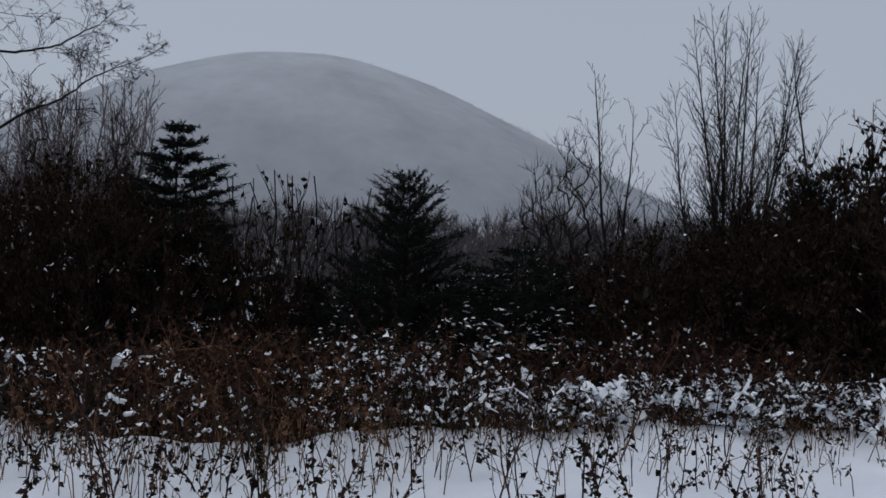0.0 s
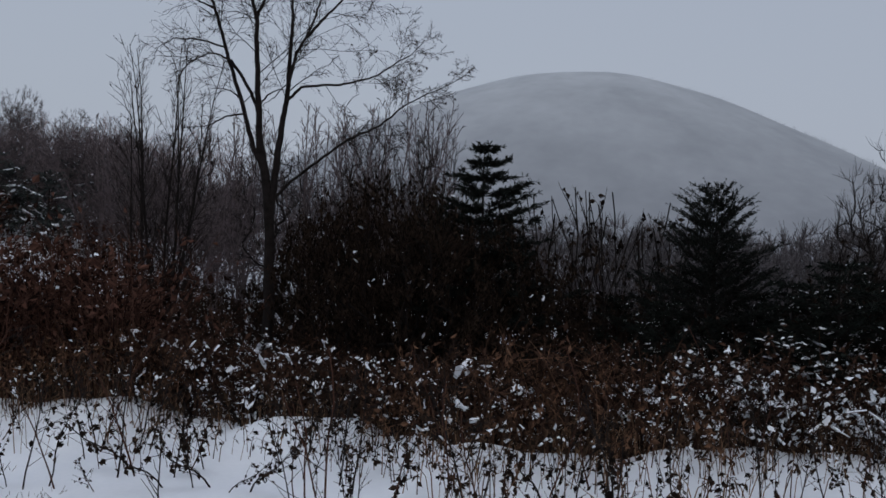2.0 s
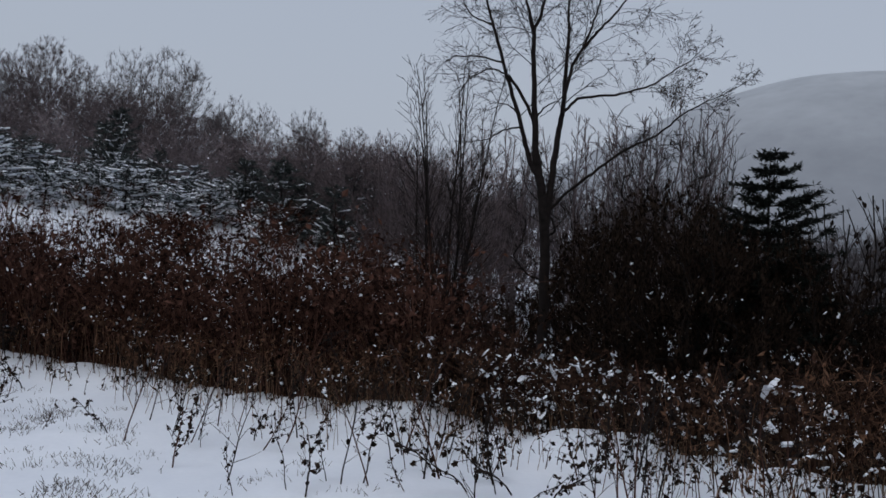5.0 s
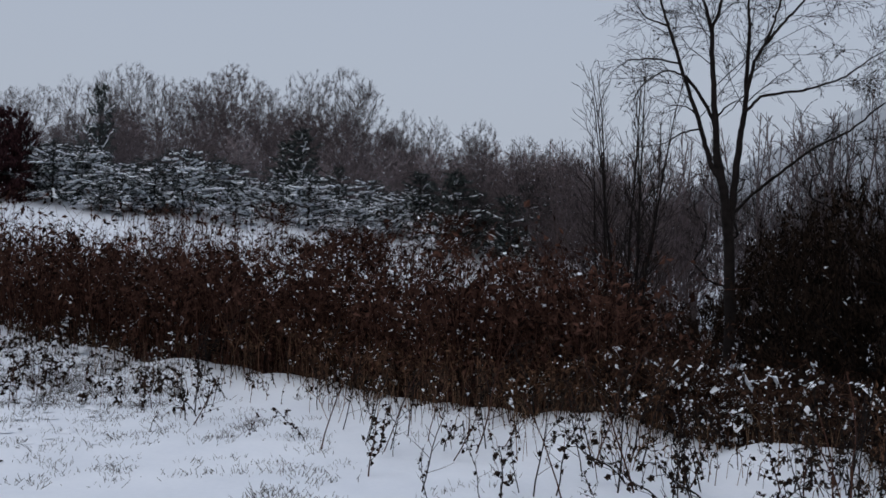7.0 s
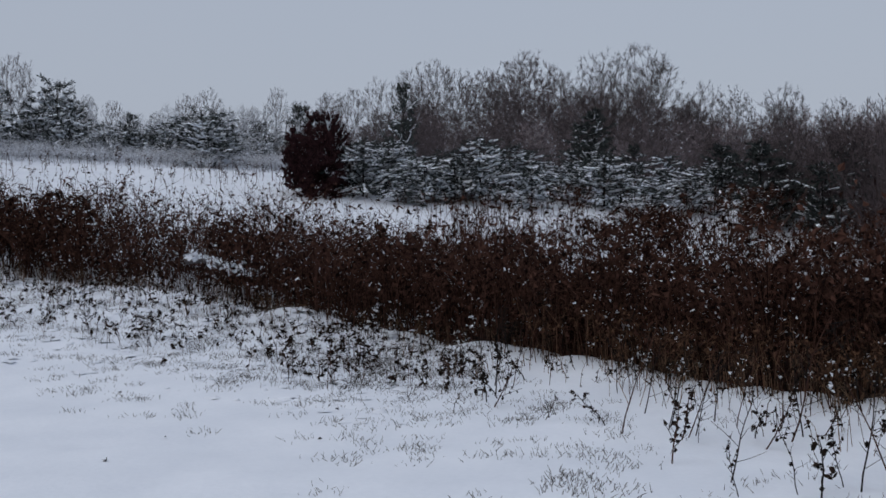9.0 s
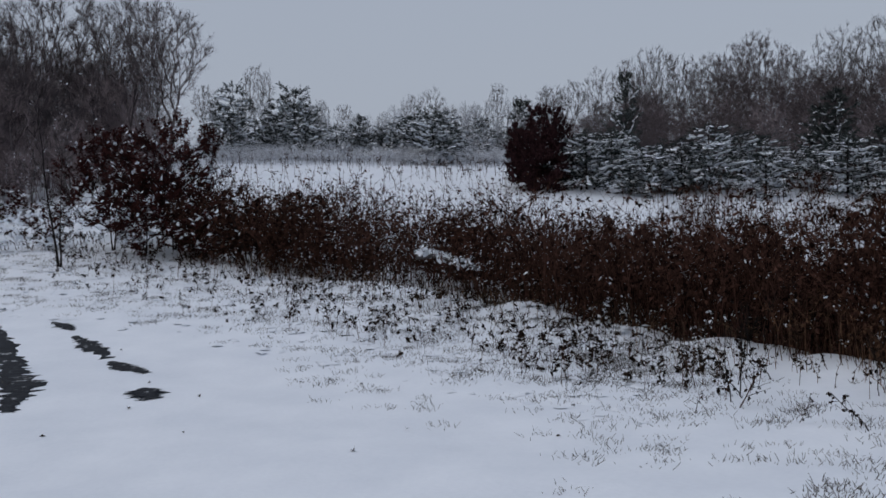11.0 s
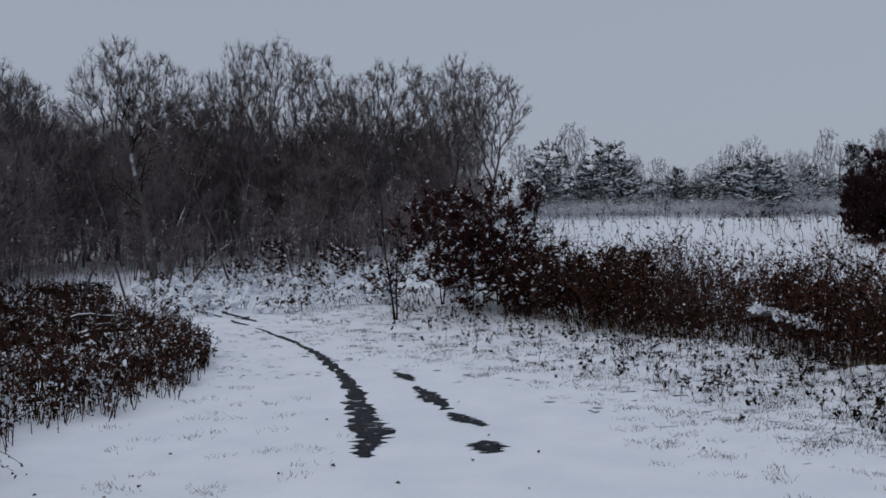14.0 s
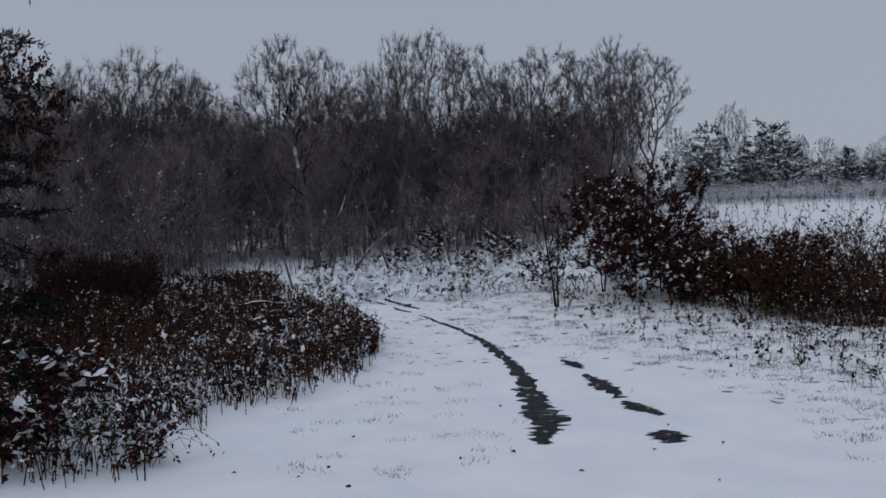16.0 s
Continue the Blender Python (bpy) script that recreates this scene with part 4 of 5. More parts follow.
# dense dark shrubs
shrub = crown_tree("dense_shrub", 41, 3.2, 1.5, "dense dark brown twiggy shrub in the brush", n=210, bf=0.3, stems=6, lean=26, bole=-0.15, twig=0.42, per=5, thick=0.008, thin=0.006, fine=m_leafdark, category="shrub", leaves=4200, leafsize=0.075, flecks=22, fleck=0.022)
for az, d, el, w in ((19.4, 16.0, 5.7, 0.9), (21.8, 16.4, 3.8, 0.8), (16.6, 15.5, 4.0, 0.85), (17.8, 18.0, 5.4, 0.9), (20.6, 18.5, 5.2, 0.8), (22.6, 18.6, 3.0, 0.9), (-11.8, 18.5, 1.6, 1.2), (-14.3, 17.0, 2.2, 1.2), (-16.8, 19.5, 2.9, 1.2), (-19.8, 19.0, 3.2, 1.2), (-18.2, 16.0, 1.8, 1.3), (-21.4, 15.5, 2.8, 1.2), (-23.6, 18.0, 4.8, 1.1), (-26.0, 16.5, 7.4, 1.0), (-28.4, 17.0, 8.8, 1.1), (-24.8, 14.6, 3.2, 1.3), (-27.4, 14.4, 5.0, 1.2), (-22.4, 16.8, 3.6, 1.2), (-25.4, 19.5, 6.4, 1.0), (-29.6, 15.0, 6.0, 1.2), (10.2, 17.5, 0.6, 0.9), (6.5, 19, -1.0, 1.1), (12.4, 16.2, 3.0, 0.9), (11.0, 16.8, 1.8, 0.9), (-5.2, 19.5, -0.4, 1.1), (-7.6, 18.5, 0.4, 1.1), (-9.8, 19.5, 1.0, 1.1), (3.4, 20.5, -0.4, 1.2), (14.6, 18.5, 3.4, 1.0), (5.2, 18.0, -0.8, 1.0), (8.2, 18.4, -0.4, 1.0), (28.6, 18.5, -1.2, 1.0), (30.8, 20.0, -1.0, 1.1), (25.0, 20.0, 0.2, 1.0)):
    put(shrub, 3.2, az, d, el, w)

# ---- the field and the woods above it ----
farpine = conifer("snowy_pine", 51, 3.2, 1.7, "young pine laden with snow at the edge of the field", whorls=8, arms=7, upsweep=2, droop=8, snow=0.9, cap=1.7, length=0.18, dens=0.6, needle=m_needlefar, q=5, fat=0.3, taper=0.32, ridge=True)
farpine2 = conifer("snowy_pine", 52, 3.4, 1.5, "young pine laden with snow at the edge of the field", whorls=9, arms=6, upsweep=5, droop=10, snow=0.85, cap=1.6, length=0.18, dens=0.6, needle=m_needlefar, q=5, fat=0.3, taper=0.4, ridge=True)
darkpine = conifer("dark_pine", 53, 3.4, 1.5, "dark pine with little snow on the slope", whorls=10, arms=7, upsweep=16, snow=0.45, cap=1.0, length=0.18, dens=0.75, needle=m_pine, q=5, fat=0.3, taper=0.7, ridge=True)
for k in range(32):
    az = 45.0 + k * 0.67 + R0.uniform(-0.4, 0.4)
    put(farpine if k % 2 else farpine2, 3.3, az, R0.uniform(31.5, 37.5), np.interp(az, [45, 52, 60, 66], [4.8, 5.7, 6.5, 6.7]) + R0.uniform(-1.2, 0.6), R0.uniform(1.3, 1.9))
for k in range(24):
    put(farpine if k % 2 else farpine2, 3.3, 70.0 + k * 0.72 + R0.uniform(-0.4, 0.4), R0.uniform(42.5, 46), R0.uniform(6.6, 8.6), R0.uniform(0.8, 1.3))
for az, d, el, w in ((86.0, 46, 10.0, 0.7), (86.9, 47, 8.8, 0.8), (82.5, 46, 9.8, 1.0), (83.4, 47, 9.0, 0.9), (74.3, 40.5, 8.1, 1.35), (73.4, 41.0, 7.4, 1.2), (83.6, 44.0, 8.3, 1.3), (81.4, 44.5, 8.0, 1.2), (71.2, 42.0, 7.0, 1.1), (65.6, 36.0, 6.6, 1.2), (63.8, 35.5, 6.9, 1.2)):
    put(farpine, 3.3, az, d, el, w)
for k in range(24):
    put(darkpine, 3.4, R0.uniform(35, 51), R0.uniform(30, 41), R0.uniform(3.4, 6.4), R0.uniform(0.9, 1.3))
for az, d, el, w in ((51.5, 37, 8.4, 1.0), (52.3, 38, 7.6, 1.1), (62.9, 46, 10.2, 0.55), (78.6, 45, 8.2, 0.9), (69.0, 44, 8.9, 0.9)):
    put(darkpine, 3.4, az, d, el, w)

# field-edge growth whose pale colour carries frost and painted haze
pale_edge = crown_tree("pale_edge_tree", 55, 4.0, 1.3, "small bare tree paled for frost and haze at the field's top edge", n=120, bf=0.4, stems=2, lean=9, bole=0.12, twig=0.4, per=4, thin=0.0105, thick=0.009, bark=m_greybark, fine=m_frosthaze, bent=True)
for k in range(34):
    put(pale_edge, 4.0, 66.5 + k * 0.65 + R0.uniform(-0.4, 0.4), R0.uniform(44, 50), R0.uniform(7.0, 9.0), R0.uniform(0.9, 1.4))
for k in range(36):
    put(pale_edge, 4.0, 69.0 + k * 0.56 + R0.uniform(-0.3, 0.3), R0.uniform(40.5, 44), R0.uniform(5.6, 7.0), R0.uniform(1.2, 1.8))
tall = []
for k, (stems, lean, h, w, b) in enumerate(((1, 4, 11.0, 2.5, 0.36), (2, 6, 11.0, 2.4, 0.3), (1, 5, 10.0, 2.3, 0.34))):
    tall.append((crown_tree("woodland_tree", 60 + k, h, w, "tall bare grey woodland tree, fine crown paled for frost and haze", n=240, bf=0.75, bend=0.3, stems=stems, lean=lean, bole=b, twig=0.5, per=8, spray=0.55, thin=0.0082, thick=0.012, bark=m_greybark, fine=m_greytwig, bent=True), h))
hero = []
for k, (stems, lean, h, w, b) in enumerate(((1, 4, 11.0, 2.5, 0.4), (2, 7, 11.0, 2.4, 0.34), (1, 5, 10.0, 2.3, 0.36))):
    hero.append((crown_tree("edge_tree", 80 + k, h, w, "tall bare woodland tree with a dense domed twiggy crown", n=330, bf=0.75, bend=0.3, stems=stems, lean=lean, bole=b, twig=0.45, per=10, spray=0.55, thin=0.0072, thick=0.0135, bark=m_edge, fine=m_edge, bent=True), h))
thick_a = crown_tree("woodland_thicket", 57, 8.0, 2.6, "dense grey-brown many-stemmed woodland growth", n=230, bf=0.5, stems=5, lean=14, bole=0.05, twig=0.7, per=8, spray=0.7, thin=0.0088, bend=0.3, thick=0.01, bark=m_hillwood, fine=m_understory, flecks=30, fleck=0.035)
thick_b = crown_tree("hillside_thicket", 58, 8.0, 2.6, "dense brown many-stemmed growth on the hillside", n=230, bf=0.5, stems=5, lean=14, bole=0.05, twig=0.7, per=7, spray=0.7, bend=0.3, thin=0.0125, thick=0.01, bark=m_hillwood, fine=m_hillwood)
thick_c = crown_tree("valley_thicket", 59, 10.0, 4.0, "grey leafless woods low in the valley", n=220, bf=0.5, stems=5, lean=16, bole=0.04, twig=1.2, per=7, spray=0.4, thin=0.026, thick=0.01, bark=m_farwood, fine=m_farwood)

# woods round the bend of the lane
for k in range(64):
    az = 89.4 + k * 0.66 + R0.uniform(-0.5, 0.5)
    put(thick_a, 8.0, az, R0.uniform(np.interp(az, [88, 110, 130], [39, 38, 33]), 50), np.interp(az, [89, 94, 112, 128], [9.0, 12.1, 12.3, 11.7]) - abs(R0.normal(0, 1.9)), R0.uniform(0.8, 1.2))
for k in range(30):
    az = 91.5 + k * 1.3 + R0.uniform(-0.5, 0.5)
    put(thick_a, 8.0, az, R0.uniform(51, 60), R0.uniform(10.4, 12.4) - 1.5 * (az < 93), R0.uniform(0.9, 1.2))
for k, (az, el, w) in enumerate(((89.7, 14.8, 1.15), (91.6, 15.3, 0.85), (93.3, 14.3, 0.9), (95.5, 15.3, 1.15), (97.6, 13.8, 0.9), (99.6, 15.2, 0.95), (102.0, 16.3, 1.0), (104.4, 15.8, 0.8), (106.2, 14.2, 0.95), (109.0, 15.2, 0.8), (111.2, 15.6, 1.1), (116.3, 13.6, 0.9), (117.3, 14.2, 0.9), (119.3, 14.7, 1.0), (122.4, 14.0, 1.0), (127.6, 14.6, 1.0), (129.6, 14.0, 1.0))):
    t, h = hero[(k * 2) % 3]
    put(t, h, az, 38.5 + (k * 37 % 7), el, w)
for k in range(28):
    t, h = hero[k % 3]
    az = 90.4 + k * 1.43 + R0.uniform(-0.8, 0.8)
    put(t, h, az, R0.uniform(43, 51), R0.uniform(10.4, 13.6) - 0.8 * (113 < az < 115.5), R0.uniform(0.8, 1.15))
for k in range(14):
    t, h = tall[k % 3]
    az = 90.4 + k * 2.8 + R0.uniform(-0.6, 0.6)
    put(t, h, az, R0.uniform(39, 44), R0.uniform(9.4, 11.6), R0.uniform(0.8, 1.1))
# hillside woods above the field
for k in range(52):
    az = 34 + k * 0.63 + R0.uniform(-0.5, 0.5)
    put(thick_b, 8.0, az, R0.uniform(50, 72), np.interp(az, [34, 40, 46, 50, 57, 63, 67], [7.2, 8.2, 9.2, 9.9, 10.0, 9.2, 8.2]) - abs(R0.normal(0, 1.1)), R0.uniform(0.9, 1.3))
for k in range(26):
    az = 28 + k * 0.68 + R0.uniform(-0.4, 0.4)
    put(thick_b, 8.0, az, R0.uniform(30, 46), R0.uniform(3.6, 7.6), R0.uniform(1.0, 1.5))
for k, (az, el, w) in enumerate(((67.3, 9.7, 1.0), (64.4, 10.6, 1.0), (62.6, 11.0, 0.9), (61.1, 11.6, 1.0), (58.2, 11.0, 1.1), (55.4, 11.9, 1.2), (53.6, 10.8, 1.0), (51.1, 11.9, 1.0), (49.0, 12.1, 1.1), (47.9, 11.3, 0.9), (43.5, 9.4, 1.0), (40.8, 9.3, 1.0), (38.1, 8.4, 1.0), (36.0, 8.2, 1.0), (56.8, 11.2, 1.0), (59.7, 11.0, 1.0), (45.2, 9.8, 1.0), (66.0, 9.9, 1.0))):
    t, h = (hero if k in (4, 5, 6, 14) else tall)[k % 3]
    put(t, h, az, 60 + (k * 31 % 13), el, w)
for k in range(12):
    t, h = tall[k % 3]
    az = 33 + k * 2.6 + R0.uniform(-0.6, 0.6)
    put(t, h, az, R0.uniform(70, 86), np.interp(az, [31, 36, 42, 46, 50, 60, 65], [7.6, 7.8, 8.8, 9.6, 11.0, 10.8, 9.2]) - abs(R0.normal(0, 0.5)), R0.uniform(0.9, 1.2))
for k, (az, el, w) in enumerate(((70.4, 10.0, 0.6), (74.3, 9.8, 1.1), (75.6, 9.4, 0.9), (79.6, 8.9, 1.0), (67.4, 9.5, 1.0), (72.0, 8.6, 1.0), (77.2, 8.4, 1.0), (82.4, 10.0, 1.1), (84.6, 11.2, 0.8), (85.4, 9.2, 1.0), (81.0, 9.2, 1.0), (87.6, 10.0, 1.0), (69.0, 9.2, 1.0))):
    t, h = tall[k % 3]
    put(t, h, az, 49 + (k * 17 % 9), el, w)
for az, d, el in ((63.4, 50, 7.6), (65.2, 47, 7.8), (66.8, 49, 7.6), (61.6, 48, 7.8)):
    put(thick_b, 8.0, az, d, el, 1.2)
for k in range(38):
    put(thick_c, 10.0, -28 + k * 1.5 + R0.uniform(-0.5, 0.5), R0.uniform(66, 100), R0.uniform(2.5, 3.3), R0.uniform(0.9, 1.3))
red = crown_tree("red_twig_shrub", 43, 3.3, 1.25, "dense dark red rounded shrub at the edge of the snowy field", n=260, bf=0.35, stems=5, lean=10, bole=-0.3, twig=0.36, per=8, thin=0.0085, thick=0.01, bark=m_redtwig, fine=m_redtwig, category="shrub", leaves=15000, leafmat=m_redtwig, leafsize=0.1)
put(red, 3.3, 68.1, 33.0, 8.7, 0.98)
put(red, 3.3, 68.0, 33.5, 8.0, 0.9)
oak = crown_tree("young_oak", 44, 3.3, 1.5, "young oak clinging to dry dark-red leaves flecked with snow", n=130, bf=0.35, stems=2, lean=12, bole=0.12, twig=0.4, per=4, thick=0.01, thin=0.005, leaves=9500, leafmat=m_oak, leafsize=0.085, flecks=150, fleck=0.036, jit=0.05, flat=0.45)
put(oak, 3.3, 89.4, 24.2, 8.1, 0.85)
put(oak, 3.3, 92.7, 24.8, 7.4, 0.9)
put(oak, 3.3, 91.0, 23.6, 5.6, 1.15)
oakling = crown_tree("oak_seedling", 46, 1.5, 0.75, "low oak scrub with dark-red leaves and snow", n=60, bf=0.3, bole=0.05, stems=2, twig=0.25, per=3, thin=0.004, thick=0.009, category="shrub", leaves=1700, leafmat=m_oak, leafsize=0.085, flecks=130, fleck=0.04, jit=0.03, flat=0.5)
for az, d, el, w in ((96.0, 26.0, 3.2, 1.0), (91.0, 23.4, 3.0, 1.2), (87.6, 22.6, 3.2, 1.1), (100.5, 31.0, 3.2, 1.1), (119.4, 10.4, -3.8, 0.9), (126.5, 11.0, -1.0, 1.3), (123.5, 13.0, -1.5, 1.2), (104.5, 33.0, 3.4, 1.2), (98.4, 33.0, 4.2, 1.2), (102.4, 36.0, 4.4, 1.2)):
    put(oakling, 1.5, az, d, el, w)
thin_tree = crown_tree("understory_sapling", 47, 5.0, 1.0, "thin bare sapling in the woodland shade", n=70, bf=0.4, stems=2, lean=7, bole=0.25, vase=True, twig=0.6, per=3, thin=0.009, thick=0.008, bark=m_greybark, fine=m_understory, flecks=20, fleck=0.028)
for k in range(34):
    az = R0.uniform(90, 130)
    put(thin_tree, 5.0, az, R0.uniform(np.interp(az, [88, 110, 130], [36, 34, 29]), 40), R0.uniform(4.6, 8.5), R0.uniform(0.9, 1.4))
for k in range(30):
    put(thin_tree, 5.0, R0.uniform(29, 62), R0.uniform(44, 66), R0.uniform(6.0, 8.6), R0.uniform(1.0, 1.6))


def snow_limb(name, a, b, r, label, category, bow=0.1, bark=None):
    """A stem or fallen limb from a to b with snow lying along its upper side."""
    rng = np.random.default_rng(int(abs(a[0] * 100)))
    a, b = np.array(a, float), np.array(b, float)
    t = np.linspace(0, 1, 9)
    pts = a + (b - a) * t[:, None] + np.array([0, 0, bow]) * np.sin(t * math.pi)[:, None] + rng.normal(0, 0.02, (9, 3))
    root = tagged(new(name), label, category)
    piece("stem", pipe([(q, None, r * (1 - 0.85 * k)) for q, k in zip(pts, t)], 7), bark or m_greybark, root, smooth=True)
    piece("snow_ridge", pipe([(q + [0, 0, r * 0.75 * (1 - 0.85 * k)], None, r * 0.7 * (1 - 0.8 * k) * rng.uniform(0.5, 1.1)) for q, k in zip(pts, t)], 6), m_clump, root, "snow lying along the top", True)
    twigs = []
    nodes = [(pts[k], unit(pts[min(k + 1, 8)] - pts[max(k - 1, 0)]), r * 0.4) for k in range(9)]
    ramify(rng, nodes, twigs, twigs, np.linalg.norm(b - a) * 0.28, 3, 45, 0.04, 0.25, r * 0.08, 9)
    piece("crown", tubes(twigs, 3), m_twig, root)
    return root


def above(az, d, up):
    x, y, z = spot(az, d)
    return (x, y, z + up)


log_line = np.array(above(75.4, 18.3, 0.66)) + (np.array(above(71.6, 17.5, 0.54)) - np.array(above(75.4, 18.3, 0.66))) * R0.uniform(0, 1, (70, 1))
heaps("bramble_snow", R0, log_line, 0.055, 0.12, "snow heaped along a fallen limb among the weeds", 0.4)
snow_limb("snowy_log", above(75.4, 18.3, 0.62), above(71.6, 17.5, 0.5), 0.06, "snow-covered fallen limb caught among the weeds", "log")
snow_limb("leaning_tree", above(109.1, 35.0, -0.1), (-32.9, -12.8, 8.6), 0.16, "leaning dark tree with snow along its trunk", "tree", 0.3)
snow_limb("leaning_tree", above(108.7, 35.3, -0.1), (-34.5, -11.0, 5.6), 0.13, "leaning dark tree with snow along its trunk", "tree", 0.2)
for k, (a0, up0, a1, up1, r) in enumerate(((112.6, 0.8, 110.6, 2.2, 0.05), (111.2, 2.0, 112.8, 3.3, 0.04), (106.8, 1.6, 104.6, 0.9, 0.045), (105.6, 2.4, 107.6, 3.4, 0.04), (104.2, 0.9, 105.4, 1.9, 0.035), (108.0, 3.0, 106.4, 4.2, 0.04), (101.6, 0.8, 102.8, 2.0, 0.035))):
    d = 32.6 if a0 < 110 else 30.6 - (a0 - 110) * 0.35
    snow_limb("snowy_sapling", above(a0 + (a0 - a1) * 0.3, d, -0.1), above(a1, d + 0.4, up1 + 0.6), r, "bent bare sapling with snow lying along it", "sapling", 0.25, m_edge)
for k, (a0, d0, a1, d1, r) in enumerate(((113.2, 22.5, 109.4, 23.5, 0.075), (112.6, 23.3, 109.8, 22.3, 0.06), (111.2, 21.6, 110.0, 24.0, 0.05), (113.6, 23.4, 110.9, 22.9, 0.07))):
    snow_limb("fallen_log", above(a0, d0, 0.12 + 0.1 * k), above(a1, d1, 0.1 + 0.1 * k), r, "dark fallen log topped with snow at the lane's edge", "log", 0.05, m_bark)
lone = bare_tree("leaning_sapling", 45, 4.0, 2, 12, "dark forked sapling beside the lane", category="sapling", crown=0.3, count=10, first=0.3, thick=0.0095, thin=0.004, lift=0.06, spread=36)
put(lone, 4.0, 95.5, 23.0, 8.4, 1.0)

scrub = crown_tree("field_scrub", 48, 1.4, 0.8, "low bare brown scrub standing in the snowy field", n=60, bf=0.4, bole=0.02, stems=3, lean=12, vase=True, twig=0.35, per=4, thick=0.008, thin=0.005, category="shrub", bark=m_weed, fine=m_weed, leaves=500, leafmat=m_weed, leafsize=0.07, flecks=50)
for k in range(15):
    az = R0.uniform(30, 60)
    d = R0.uniform(19, 31)
    put(scrub, 1.4, az, d, math.degrees(math.atan((spot(az, d)[2] + R0.uniform(0.9, 1.7) - 1.5) / d)), R0.uniform(1.0, 1.6))

clump = leafy("weed_clump", 49, 1.9, 2.2, "dark brown clump of taller dead growth in the thicket", m_weed, 3600, 0.085, stems=7, snow=60, lean=30, category="shrub")
for az, d, h, w in ((85.0, 21.8, 1.7, 1.1), (82.0, 21.2, 1.6, 1.0), (48.6, 14.6, 2.0, 1.0), (56.5, 16.8, 1.7, 1.0), (63.5, 18.0, 1.6, 0.9), (40.5, 14.0, 1.8, 1.1), (72.0, 18.6, 1.5, 0.9), (52.5, 15.2, 1.5, 1.0), (44.5, 14.8, 1.7, 1.0), (36.0, 13.4, 1.7, 1.0), (88.5, 23.0, 1.5, 1.0)):
    put(clump, 1.9, az, d, math.degrees(math.atan((spot(az, d)[2] + h - 1.5) / d)), w)

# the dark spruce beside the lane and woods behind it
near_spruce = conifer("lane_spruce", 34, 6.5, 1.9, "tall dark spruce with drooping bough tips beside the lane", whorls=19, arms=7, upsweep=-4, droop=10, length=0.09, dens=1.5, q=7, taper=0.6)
put(near_spruce, 6.5, 129.0, 11.5, 22.0, 0.9)
russet = crown_tree("russet_tree", 66, 9.0, 2.4, "woodland tree keeping russet dead leaves in its crown", n=240, bf=0.6, stems=1, lean=4, bole=0.25, twig=0.6, per=4, thin=0.009, thick=0.012, bark=m_edge, fine=m_edge, leaves=6500, leafmat=m_oak, leafsize=0.17)
put(russet, 9.0, 126.6, 35.0, 14.6, 0.95)

# ---- brush ----
def arching_canes(name, rng, p, reach, rise, label, snowy=0.6, radius=0.004, bend=0.9):
    """Dead canes arching over from p and drooping at their tips, with snow lying along the crowns of some."""
    n, m = len(p), 6
    a, h, le = rng.uniform(0, 2 * np.pi, n), rise * rng.uniform(0.4, 1.1, n), reach * rng.uniform(0.4, 1.1, n)
    t = np.linspace(0, 1, m + 1)[None]
    out = le[:, None] * t ** 1.2
    up = h[:, None] * np.sin(np.pi * t * bend) ** 0.8
    line = p[:, None] + np.stack([np.cos(a)[:, None] * out, np.sin(a)[:, None] * out, up], -1) + rng.normal(0, 0.012, (n, m + 1, 3))
    r = radius * rng.uniform(0.7, 1.3, (n, 1))
    segs = [np.hstack([line[:, k], line[:, k + 1], r * (1 - 0.1 * k), r * (0.9 - 0.1 * k)]) for k in range(m)]
    root = tagged(new(name), label, "bramble", kind="stuff")
    piece("stalk_growth", tubes(np.vstack(segs), 3), m_bramble, root)
    i = rng.integers(0, n, n * 5)
    q = line[i, rng.integers(2, m + 1, n * 5)] + rng.normal(0, 0.02, (n * 5, 3))
    ll = rng.uniform(0.025, 0.06, n * 5)
    piece("foliage", blades(q, rng.normal(0, 1, (n * 5, 3)) - [0, 0, 0.8], rng.normal(0, 1, (n * 5, 3)), ll, ll * 0.6, 0.4), m_leafdark, root)
    caps = []
    for k in range(1, m - 1):
        on = rng.random(n) < snowy * (0.5 + 0.5 * wave(p[:, 0], p[:, 1], 2.1, 4.0))
        w = rng.uniform(0.006, 0.018, (on.sum(), 1))
        caps.append(np.hstack([line[on, k] + [0, 0, 0.008], line[on, k] + (line[on, k + 1] - line[on, k]) * rng.uniform(0.3, 0.9, (on.sum(), 1)) + [0, 0, 0.008], w, w * rng.uniform(0.4, 1.1, (on.sum(), 1))]))
    piece("snow_cover", tubes(np.vstack(caps), 4), m_clump, root, "snow lying along the arching canes", True)
    return root


lipd = lip_distance
p = patchy(R0, scatter(R0, 12000, (-30, 34), lambda a: lipd(a) + 0.1, lambda a: lipd(a) + 8.5, 1.35), 1.2, 0.35, 1.0)
weeds("bramble_brush", R0, p, 0.85, "tangled dead bramble and weeds flecked with snow below the verge", m_bramble, m_bramble, 8, 0.065, 0.0045, 0.55, 0.1, branchy=3, cap=0.034, vary=(0.25, 1.25))
p = patchy(R0, scatter(R0, 1500, (-30, 0), lambda a: lipd(a) - 0.1, lambda a: lipd(a) + 2.2, 1.1), 1.6, 0.2, 3.0)
def loads(n, az, near, far, k, seed, size, rise, share=0.3):
    q = patchy(R0, patchy(R0, scatter(R0, n, az, near, far), k, 0.0, seed), k * 2.1, 0.03, seed * 2 + 1)
    return heaps("bramble_snow", R0, q, size, rise, "snow lying in small loads on matted brambles", share)


